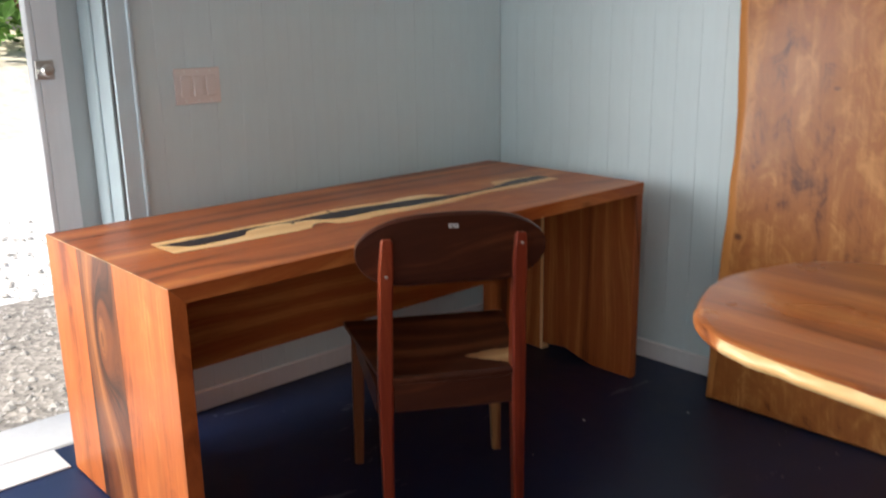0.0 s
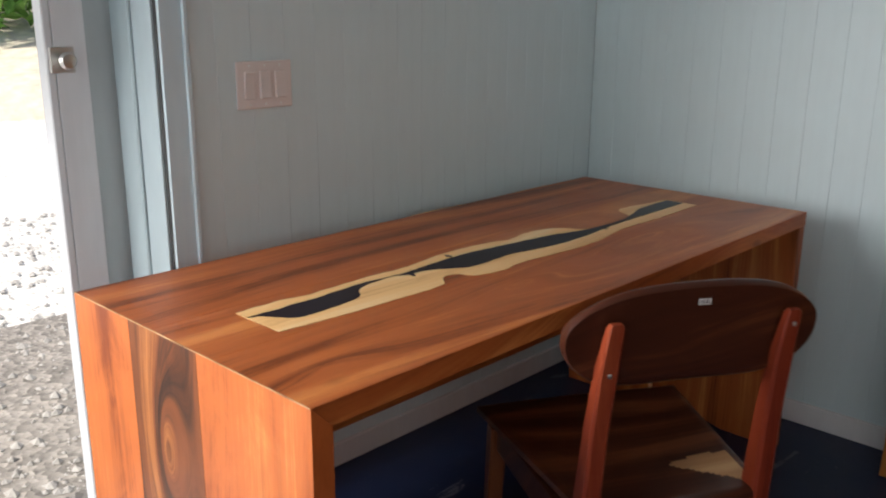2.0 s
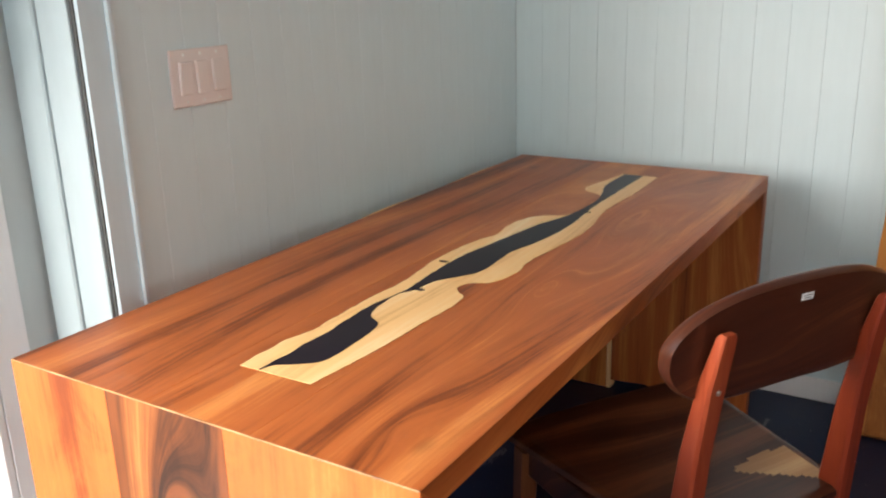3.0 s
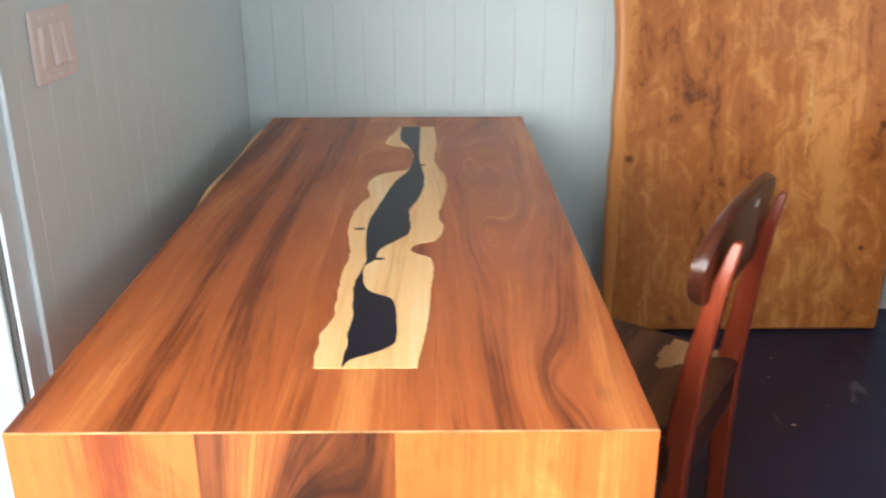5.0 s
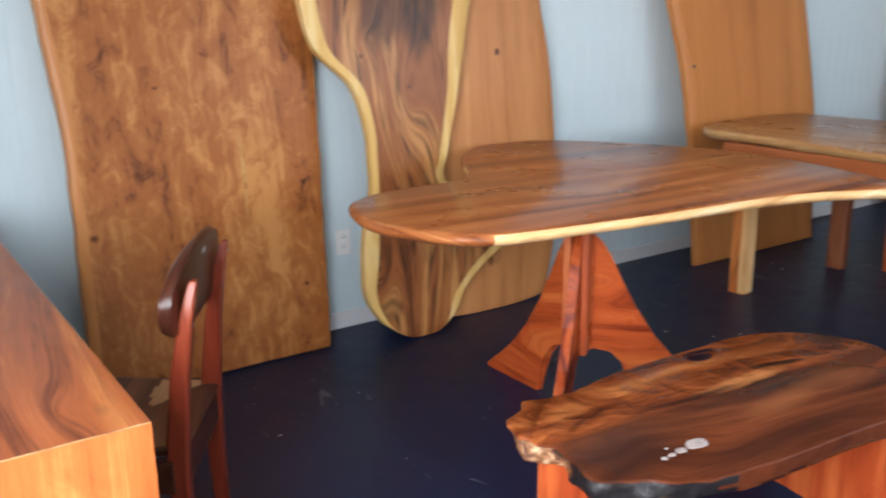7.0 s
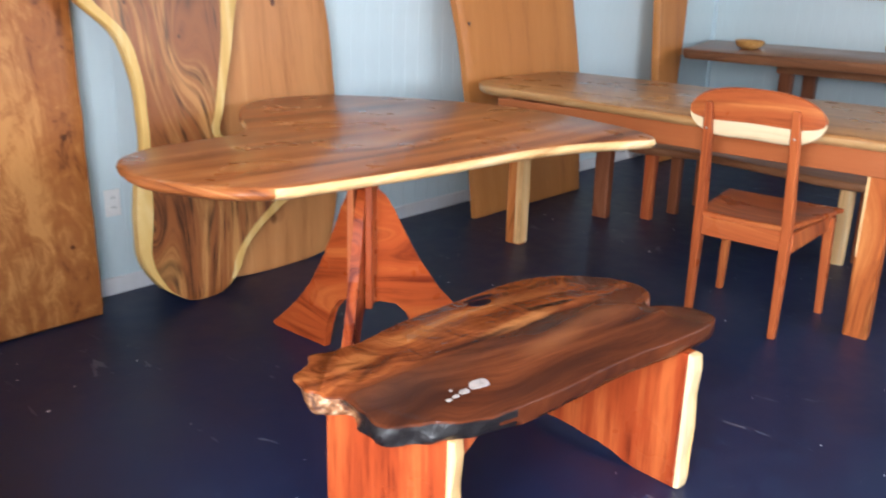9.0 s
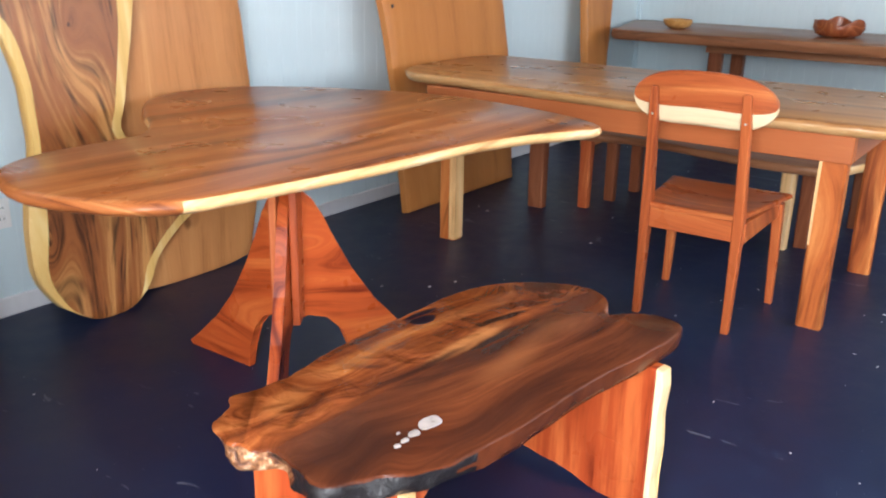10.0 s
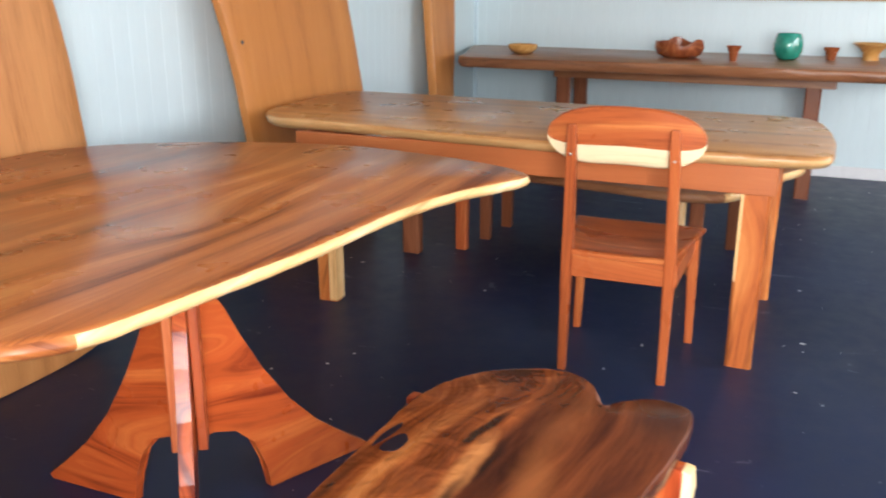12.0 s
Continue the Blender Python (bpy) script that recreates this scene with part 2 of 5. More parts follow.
slab_figured = wood("slab_figured", (0.040, 0.010, 0.004), (0.33, 0.108, 0.030), (0.62, 0.29, 0.09), along="Z", rings=6, swirl=1.0, stretch=0.2, rough=0.27, streak=1.3, line=0.07, band_size=14.0, veins=0.8, wander=0.45, spec=0.38,
                    eye=(((2.56, -0.2, 1.08), (0.085, 0.8, 0.17), 2.6), ((2.36, -0.3, 0.36), (0.06, 0.8, 0.14), 2.4), ((2.64, -0.3, 0.40), (0.06, 0.8, 0.2), -2.0), ((2.38, -0.2, 1.28), (0.06, 0.8, 0.05), 2.0)),
                    knots=(((2.351, -0.28, 0.348), (0.030, 0.3, 0.04)), ((2.339, -0.24, 1.21), (0.018, 0.3, 0.02)), ((2.555, -0.25, 1.08), (0.014, 0.3, 0.018))),
                    heart=(((2.52, -0.24, 1.40), (0.5, 0.9, 0.42), 0.75), ((2.72, -0.28, 0.46), (0.09, 0.9, 0.10), 0.7)))
slab_plain = wood("slab_plain", *PLAIN, along="Z", rings=3, line=0.03, rough=0.34, streak=0.7, veins=0.1, wander=0.4,
                  knots=(((3.02, -0.2, 0.24), (0.05, 0.3, 0.05)),), heart=(((2.98, -0.2, 0.75), (0.12, 0.5, 0.10), 0.3), ((3.05, -0.2, 0.26), (0.10, 0.5, 0.09), 0.35)))
slab_amber = wood("slab_amber", (0.38, 0.125, 0.030), (0.57, 0.215, 0.054), (0.68, 0.295, 0.088), along="Z", rings=2, line=0.02, wander=0.3, rough=0.33, streak=0.6)
leg_striped = wood("leg_striped", (0.14, 0.017, 0.006), (0.37, 0.058, 0.015), (0.54, 0.122, 0.031), along="Z", rings=7, veins=0.2, wander=0.25, stretch=0.06, rough=0.24, streak=1.0, vary=4.0, spread_by=0.12, band_size=26.0)
bowl_wood = wood("bowl_wood", (0.08, 0.020, 0.008), (0.26, 0.066, 0.024), (0.46, 0.165, 0.055), along="X", rings=9, swirl=6, rough=0.22, vary=6.0)
keepsake_wood = wood("keepsake_wood", (0.16, 0.052, 0.022), (0.30, 0.115, 0.052), (0.42, 0.19, 0.09), along="Y", rings=5, rough=0.4)
bowl_pale = wood("bowl_pale", (0.32, 0.13, 0.035), (0.56, 0.28, 0.08), (0.70, 0.42, 0.16), along="X", rings=9, swirl=6, rough=0.25, vary=6.0)


def burl():
    """Polished burl: an orange swirling half and a dark straight-grained half, dark mineral streaks between them."""
    g = Graph("burl_wood")
    raw = g.nodes.new("ShaderNodeTexCoord").outputs["Object"]
    shake = g.nodes.new("ShaderNodeTexNoise")
    g.links.new(raw, shake.inputs["Vector"])
    shake.inputs["Scale"].default_value, shake.inputs["Detail"].default_value = 7.0, 3.0
    off = g.nodes.new("ShaderNodeVectorMath")
    off.operation = "MULTIPLY_ADD"
    g.links.new(shake.outputs["Color"], off.inputs[0])
    off.inputs[1].default_value = (0.09, 0.05, 0.0)
    g.links.new(raw, off.inputs[2])
    shaken = off.outputs[0]

    def zone(x, y, rx, ry, turn, soft=0.5, at=shaken):
        n = g.nodes.new("ShaderNodeMapping")
        n.vector_type = "TEXTURE"
        g.links.new(at, n.inputs["Vector"])
        n.inputs["Location"].default_value = (x + 0.045, y + 0.025, 0.45) if at is shaken else (x, y, 0.45)
        n.inputs["Rotation"].default_value, n.inputs["Scale"].default_value = (0, 0, radians(turn)), (rx, ry, 9)
        ln = g.nodes.new("ShaderNodeVectorMath")
        ln.operation = "LENGTH"
        g.links.new(n.outputs[0], ln.inputs[0])
        return g.ramp(ln.outputs["Value"], [(1 - soft, (1, 1, 1)), (1.0, (0, 0, 0))], "EASE")

    sep = g.nodes.new("ShaderNodeSeparateXYZ")
    g.links.new(raw, sep.inputs[0])
    field = g.math("MULTIPLY_ADD", sep.outputs[0], 0.10, sep.outputs[1])
    field = g.math("MULTIPLY_ADD", g.noise(g.coords((0.5, 1, 1), (0.4, 0.2, 0)), 2.6, 2.2, 0.5, 0.8), 0.62, field)
    for x, y, rx, ry, high in ((1.83, -1.93, 0.07, 0.05, 0.09), (2.06, -1.95, 0.11, 0.045, 0.10), (2.45, -2.24, 0.25, 0.08, 0.06)):
        n = g.nodes.new("ShaderNodeMapping")
        n.vector_type = "TEXTURE"
        g.links.new(raw, n.inputs["Vector"])
        n.inputs["Location"].default_value, n.inputs["Scale"].default_value = (x, y, 0.45), (rx, ry, 9)
        ln = g.nodes.new("ShaderNodeVectorMath")
        ln.operation = "LENGTH"
        g.links.new(n.outputs[0], ln.inputs[0])
        field = g.math("ADD", field, g.math("DIVIDE", high, g.math("ADD", 1.0, g.math("POWER", ln.outputs["Value"], 1.5))))
    comb = g.nodes.new("ShaderNodeCombineXYZ")
    g.put(comb.inputs[0], field)
    g.put(comb.inputs[1], g.math("MULTIPLY", sep.outputs[0], 0.10))
    band = g.noise(comb.outputs[0], 11.0, 2.5, 0.5)
    fine = g.noise(comb.outputs[0], 90.0, 3.0, 0.6)
    tone = g.math("MULTIPLY_ADD", fine, 0.28, g.math("MULTIPLY", band, 0.72))
    orange = g.ramp(tone, [(0.32, (0.040, 0.010, 0.005)), (0.43, (0.16, 0.034, 0.009)), (0.54, (0.31, 0.076, 0.018)), (0.66, (0.54, 0.175, 0.045))])
    deep = g.ramp(tone, [(0.28, (0.030, 0.008, 0.004)), (0.43, (0.085, 0.020, 0.007)), (0.56, (0.145, 0.035, 0.011)), (0.72, (0.25, 0.066, 0.019))])
    across = g.math("ADD", g.math("MULTIPLY_ADD", sep.outputs[0], 0.08, sep.outputs[1]), g.math("MULTIPLY", g.noise(g.coords(), 6.0, 3.0), 0.06))
    side = g.ramp(g.math("MULTIPLY_ADD", across, 8.0, 15.42), [(0.35, (0, 0, 0)), (0.62, (1, 1, 1))])
    col = g.mix(side, deep, orange)
    for x, y, rx, ry, turn, soft, strength, colour in (
            (2.38, -2.075, 0.20, 0.032, -4, 0.7, 0.85, (0.56, 0.21, 0.062)),
            (1.90, -1.945, 0.10, 0.050, 10, 0.8, 0.60, (0.52, 0.175, 0.045)),
            (2.12, -1.93, 0.16, 0.040, -5, 0.9, 0.50, (0.50, 0.170, 0.045)),
            (2.56, -1.97, 0.18, 0.050, -20, 0.9, 0.40, (0.34, 0.105, 0.030)),
            (2.60, -2.20, 0.16, 0.060, -10, 0.9, 0.45, (0.30, 0.090, 0.026)),
            (2.36, -2.20, 0.22, 0.055, 2, 0.9, 0.55, (0.36, 0.115, 0.032)),
            (1.86, -2.17, 0.26, 0.14, 0, 0.9, 0.80, (0.036, 0.012, 0.007)),
            (2.15, -2.32, 0.40, 0.060, 0, 0.9, 0.6, (0.055, 0.016, 0.008)),
            (2.76, -2.40, 0.17, 0.10, 0, 0.9, 0.80, (0.045, 0.014, 0.007)),
            (2.82, -2.02, 0.14, 0.14, 0, 0.9, 0.62, (0.070, 0.022, 0.010)),
            (2.545, -2.062, 0.125, 0.017, -12, 0.55, 0.92, (0.020, 0.008, 0.006)),
            (2.20, -2.068, 0.30, 0.018, -5, 0.8, 0.80, (0.026, 0.009, 0.006)),
            (2.44, -2.112, 0.14, 0.016, -4, 0.8, 0.80, (0.026, 0.009, 0.006)),
            (2.20, -1.865, 0.22, 0.020, 0, 0.9, 0.7, (0.040, 0.014, 0.008)),
            (1.92, -2.00, 0.13, 0.016, 15, 0.9, 0.7, (0.035, 0.013, 0.008)),
            (2.76, -2.245, 0.045, 0.018, 35, 0.7, 0.7, (0.55, 0.27, 0.19))):
        col = g.mix(g.math("MULTIPLY", zone(x, y, rx, ry, turn, soft), strength), col, colour)
    g.bump(g.math("MULTIPLY", g.noise(g.coords(), 13.0, 3.0, 0.5, 0.6), side), 0.55, 0.03)
    return g.done(col, g.math("MULTIPLY_ADD", band, 0.12, 0.19), 0.18, coat=0.03)


burl_wood = burl()


def burl_edge():
    g = Graph("burl_rough_edge")
    n = g.noise(g.coords(), 22.0, 5.0, 0.65, 0.6)
    col = g.ramp(n, [(0.32, (0.010, 0.007, 0.006)), (0.46, (0.12, 0.042, 0.018)), (0.56, (0.38, 0.17, 0.07)), (0.66, (0.78, 0.57, 0.34))])
    g.bump(n, 0.9, 0.02)
    return g.done(col, 0.28, coat=0.4)


burl_rough = burl_edge()
burl_black = Graph("black_bark_edge")
burl_black.bump(burl_black.noise(burl_black.coords(), 40.0, 5.0, 0.65, 0.5), 0.7, 0.012)
burl_black = burl_black.done((0.016, 0.013, 0.013), 0.32, 0.3, coat=0.1)


def paint(name, colour, rough=0.5, wear=0.08, grain=0.02, scale=1.0):
    g = Graph(name)
    a = g.noise(g.coords(), 1.7 * scale, 4.0)
    b = g.noise(g.coords((1, 1, 0.15)), 38.0 * scale, 3.0)
    f = g.math("MULTIPLY_ADD", b, 0.35, g.math("MULTIPLY", a, 0.65))
    col = g.ramp(f, [(0.3, tuple(c * (1 - wear) for c in colour)), (0.7, tuple(min(1, c * (1 + wear)) for c in colour))])
    g.bump(b, grain * 5, 0.001)
    return g.done(col, g.math("MULTIPLY_ADD", a, 0.2, rough - 0.1))


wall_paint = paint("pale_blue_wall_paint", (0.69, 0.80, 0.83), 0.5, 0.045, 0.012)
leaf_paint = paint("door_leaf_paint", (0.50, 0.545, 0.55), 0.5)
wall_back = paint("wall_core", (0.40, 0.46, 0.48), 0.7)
trim_paint = paint("trim_paint", (0.66, 0.79, 0.85), 0.42)
white_trim = paint("white_trim_paint", (0.80, 0.79, 0.80), 0.4)
door_paint = paint("door_paint", (0.40, 0.475, 0.50), 0.5)
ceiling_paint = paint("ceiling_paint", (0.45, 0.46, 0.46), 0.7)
plastic_pink = paint("warm_white_plastic", (0.82, 0.735, 0.71), 0.35, 0.03)
plastic_white = paint("white_plastic", (0.88, 0.87, 0.85), 0.35, 0.03)
slot_dark = paint("dark_slot", (0.05, 0.05, 0.05), 0.5)
label_white = paint("label_white", (0.8, 0.8, 0.8), 0.5)


def floor_paint():
    """Worn navy floor paint: scuffs, dust, dried flecks of paint."""
    g = Graph("navy_floor_paint")
    big = g.noise(g.coords(), 0.9, 4.0, 0.6)
    mid = g.noise(g.coords(), 9.0, 5.0, 0.65)
    col = g.ramp(g.math("MULTIPLY_ADD", mid, 0.4, g.math("MULTIPLY", big, 0.6)),
                 [(0.3, (0.0060, 0.0108, 0.034)), (0.52, (0.0085, 0.0165, 0.053)), (0.72, (0.019, 0.031, 0.075))])
    scuff = g.noise(g.coords((1, 0.25, 1), rot=(0, 0, radians(33))), 14.0, 5.0, 0.7, 0.8)
    where = g.noise(g.coords((1, 1, 1), (3, 1, 0)), 1.1, 2.0)
    s = g.math("MULTIPLY", g.math("GREATER_THAN", scuff, 0.64), g.math("GREATER_THAN", where, 0.52))
    col = g.mix(g.math("MULTIPLY", s, 0.24), col, (0.35, 0.36, 0.42))
    dust = g.voronoi(g.coords(), 55.0)
    d = g.math("LESS_THAN", dust.outputs["Distance"], 0.06)
    col = g.mix(g.math("MULTIPLY", g.math("MULTIPLY", d, g.math("GREATER_THAN", mid, 0.56)), 0.4), col, (0.5, 0.5, 0.55))
    g.bump(mid, 0.25, 0.002)
    return g.done(col, g.math("MULTIPLY_ADD", mid, 0.30, 0.28), 0.36)


floor_mat = floor_paint()


def gravel(name, tint):
    g = Graph(name)
    cell = g.voronoi(g.coords(), 34.0)
    n = g.noise(g.coords(), 2.2, 5.0)
    sep = g.nodes.new("ShaderNodeSeparateColor")
    g.links.new(cell.outputs["Color"], sep.inputs[0])
    f = g.math("MULTIPLY_ADD", sep.outputs[0], 0.45, g.math("MULTIPLY", n, 0.55))
    col = g.ramp(f, [(0.2, tuple(c * 0.5 for c in tint)), (0.5, tint), (0.75, tuple(min(0.85, c * 1.5) for c in tint))])
    g.bump(cell.outputs["Distance"], 0.5, 0.02)
    return g.done(col, 0.9)


gravel_mat = gravel("pale_gravel", (0.76, 0.73, 0.68))
gravel_dark = gravel("grey_gravel", (0.25, 0.225, 0.20))
pebble_mat = paint("pebble", (0.40, 0.375, 0.35), 0.85, 0.4, scale=9)
sill_mat = paint("pale_concrete", (0.62, 0.61, 0.60), 0.7)
bank_mat = paint("dry_bank", (0.66, 0.58, 0.45), 0.9, 0.3, scale=3)
leaf_mat = paint("leaf", (0.15, 0.30, 0.05), 0.6, 0.4, scale=5)
resin_black = Graph("black_resin").done((0.011, 0.007, 0.014), 0.3, 0.14)
agate = paint("pale_agate", (0.52, 0.44, 0.40), 0.3, 0.25, scale=30)
metal = Graph("satin_nickel").done((0.62, 0.60, 0.57), 0.28, metal=1.0)
screw_mat = Graph("screw_steel").done((0.55, 0.53, 0.50), 0.35, metal=1.0)
tan_board = paint("tan_board", (0.46, 0.33, 0.18), 0.6, 0.1, scale=4)


def vase_glaze():
    g = Graph("green_glaze")
    n = g.noise(g.coords(), 16.0, 3.0)
    return g.done(g.ramp(n, [(0.3, (0.008, 0.17, 0.12)), (0.7, (0.03, 0.36, 0.26))]), 0.08, 0.6, coat=1.0)


green_glaze = vase_glaze()


def canvas():
    """Seascape in broad strokes: sand, turquoise, deep blue."""
    g = Graph("seascape_canvas")
    n = g.noise(g.coords((1, 0.5, 2)), 3.0, 5.0, 0.6, 0.6)
    sep = g.nodes.new("ShaderNodeSeparateXYZ")
    g.links.new(g.coords(), sep.inputs[0])
    h = g.math("ADD", g.math("MULTIPLY_ADD", sep.outputs[1], -0.05, g.math("MULTIPLY", sep.outputs[2], 1.0)), g.math("MULTIPLY", n, 0.12))
    col = g.ramp(h, [(0.10, (0.44, 0.34, 0.20)), (0.16, (0.12, 0.30, 0.30)), (0.26, (0.40, 0.55, 0.55)), (0.42, (0.06, 0.16, 0.24)), (0.8, (0.45, 0.60, 0.70))])
    g.bump(n, 0.2, 0.003)
    return g.done(col, 0.6)


canvas_mat = canvas()
glass_mat = Graph("window_glass")
glass_mat.bsdf.inputs["Transmission Weight"].default_value = 1.0
glass_mat = glass_mat.done((1, 1, 1), 0.0)


# ---- building helpers ----
def make(name, bm, mats, parent=None, label="", smooth=None):
    bmesh.ops.recalc_face_normals(bm, faces=bm.faces[:])
    me = bpy.data.meshes.new(name)
    bm.to_mesh(me)
    bm.free()
    for m in mats if isinstance(mats, (list, tuple)) else [mats]:
        me.materials.append(m)
    if smooth is not None:
        me.shade_smooth()
        me.set_sharp_from_angle(angle=radians(smooth))
    ob = new(name, me)
    ob.parent = parent
    return tagged(ob, label)


def part(name, bm, material, parent, label="", smooth=None):
    return make(name, bm, material, parent, label, smooth)


def thing(name, m, label, category, group="", kind=""):
    ob = new(name)
    ob.empty_display_size = 0.1
    ob.matrix_world = m
    return tagged(ob, label, category, group, kind)


def box(x0, x1, y0, y1, z0, z1, bevel=0.003, bm=None, seg=1):
    own = bmesh.new()
    bmesh.ops.create_cube(own, size=1)
    for v in own.verts:
        v.co = Vector((x0 + (v.co.x + 0.5) * (x1 - x0), y0 + (v.co.y + 0.5) * (y1 - y0), z0 + (v.co.z + 0.5) * (z1 - z0)))
    if bevel:
        bmesh.ops.bevel(own, geom=own.edges[:], offset=bevel, segments=seg, affect="EDGES", profile=0.5)
    if bm is None:
        return own
    me = bpy.data.meshes.new("tmp")
    own.to_mesh(me)
    bm.from_mesh(me)
    bpy.data.meshes.remove(me)
    own.free()
    return bm


def loop(points, n=8):
    """A closed smooth line through points."""
    out, k = [], len(points)
    for i in range(k):
        p0, p1, p2, p3 = (Vector(points[(i + j - 1) % k]) for j in range(4))
        for s in range(n):
            t = s / n
            out.append(0.5 * ((2 * p1) + (p2 - p0) * t + (2 * p0 - 5 * p1 + 4 * p2 - p3) * t * t + (3 * p1 - p0 - 3 * p2 + p3) * t ** 3))
    return out


def lerp_curve(points, v):
    """Smooth value at v from (v, value) pairs in rising order."""
    if v <= points[0][0]:
        return points[0][1]
    for i in range(len(points) - 1):
        (a, p), (b, q) = points[i], points[i + 1]
        if v <= b:
            m0 = (q - points[i - 1][1]) / (b - points[i - 1][0]) if i else (q - p) / (b - a)
            m1 = (points[i + 2][1] - p) / (points[i + 2][0] - a) if i + 2 < len(points) else (q - p) / (b - a)
            t, h = (v - a) / (b - a), b - a
            return ((2 * t ** 3 - 3 * t * t + 1) * p + (t ** 3 - 2 * t * t + t) * h * m0 + (-2 * t ** 3 + 3 * t * t) * q + (t ** 3 - t * t) * h * m1)
    return points[-1][1]


def plate(outline, z0, z1, r, under=0.0, rough=0.0, pick=None, lift=None):
    """A slab with a closed outline, rounded edge r, underside drawn in by under, edge roughened by rough. pick(centre, normal) gives a face's material."""
    bm = bmesh.new()
    n = len(outline)
    area = sum(outline[i].x * outline[(i + 1) % n].y - outline[(i + 1) % n].x * outline[i].y for i in range(n))
    pts = outline if area > 0 else outline[::-1]
    normals = []
    for i in range(n):
        d = pts[(i + 1) % n] - pts[i - 1]
        normals.append(Vector((d.y, -d.x)).normalized())
    mid = 0.5 * (z0 + z1)
    prof = [(r * 1.0 + under, z0), (r * 0.35 + under * 0.7, z0 + 0.3 * r), (under * 0.35, mid - 0.2 * (z1 - z0)), (0.0, mid), (0.02 * r, z1 - r), (0.3 * r, z1 - 0.3 * r), (r, z1)]
    rings = []
    for j, (inset, z) in enumerate(prof):
        ring = []
        for p, nn in zip(pts, normals):
            w = (rough(p) if callable(rough) else rough) * noise.noise(Vector((p.x * 21, p.y * 21, z * 34))) * (1.0 if 0 < j < 6 else 0.4)
            q = p - nn * (inset - w)
            ring.append(bm.verts.new((q.x, q.y, z + (lift(q) if lift else 0.0))))
        rings.append(ring)
    for a, b in zip(rings, rings[1:]):
        for i in range(n):
            f = bm.faces.new((a[i], a[(i + 1) % n], b[(i + 1) % n], b[i]))
            if pick:
                f.material_index = pick(f.calc_center_median(), normals[i])
    bm.faces.new(rings[-1])
    bm.faces.new(rings[0][::-1])
    return bm


def shell(us, vs, place, half, out, pick=None, edge=0.5):
    """A thick sheet: place(u, v) gives its middle, out its normal; thinner along its rim."""
    bm = bmesh.new()
    nu, nv = len(us), len(vs)
    layers = []
    for side in (1, -1):
        grid = []
        for j, v in enumerate(vs):
            row = []
            for i, u in enumerate(us):
                rim = i in (0, nu - 1) or j in (0, nv - 1)
                row.append(bm.verts.new(place(u, v) + out * (side * half * (edge if rim else 1.0))))
            grid.append(row)
        layers.append(grid)
    for grid in layers:
        for j in range(nv - 1):
            for i in range(nu - 1):
                f = bm.faces.new((grid[j][i], grid[j][i + 1], grid[j + 1][i + 1], grid[j + 1][i]))
                if pick:
                    f.material_index = pick((us[i] + us[i + 1]) / 2, (vs[j] + vs[j + 1]) / 2)
    a, b = layers
    rim = [(0, i) for i in range(nu)] + [(j, nu - 1) for j in range(1, nv)] + [(nv - 1, i) for i in range(nu - 2, -1, -1)] + [(j, 0) for j in range(nv - 2, 0, -1)]
    for (j, i), (q, p) in zip(rim, rim[1:] + rim[:1]):
        f = bm.faces.new((a[j][i], a[q][p], b[q][p], b[j][i]))
        if pick:
            f.material_index = pick((us[i] + us[p]) / 2, (vs[j] + vs[q]) / 2)
    return bm


def spread(n, edge=0.012):
    return [0.0, edge] + [edge + (1 - 2 * edge) * i / n for i in range(1, n)] + [1 - edge, 1.0]


def bar(path, bm=None):
    """A bar with rectangular sections: rows of (x, y, z, half x, half y), rounded corners."""
    bm = bm or bmesh.new()
    rings = []
    for x, y, z, a, b in path:
        c = min(a, b) * 0.28
        ring = []
        for sx, sy, order in ((1, 1, 0), (-1, 1, 1), (-1, -1, 0), (1, -1, 1)):
            two = [(x + sx * a, y + sy * (b - c)), (x + sx * (a - c), y + sy * b)]
            for px, py in (two if order == 0 else two[::-1]):
                ring.append(bm.verts.new((px, py, z)))
        rings.append(ring)
    for r, s in zip(rings, rings[1:]):
        for i in range(8):
            bm.faces.new((r[i], r[(i + 1) % 8], s[(i + 1) % 8], s[i]))
    bm.faces.new(rings[0][::-1])
    bm.faces.new(rings[-1])
    return bm


def lathe(profile, n=40, wave=None):
    """A turned thing: rows of (radius, height) from the outer foot up over the rim and down inside."""
    bm = bmesh.new()
    rings = []
    for r, z in profile:
        rings.append([bm.verts.new((r * math.cos(6.2832 * i / n), r * math.sin(6.2832 * i / n), z + (wave(r, z, 6.2832 * i / n) if wave else 0))) for i in range(n)])
    for a, b in zip(rings, rings[1:]):
        for i in range(n):
            bm.faces.new((a[i], a[(i + 1) % n], b[(i + 1) % n], b[i]))
    bm.faces.new(rings[0][::-1])
    bm.faces.new(rings[-1])
    return bm


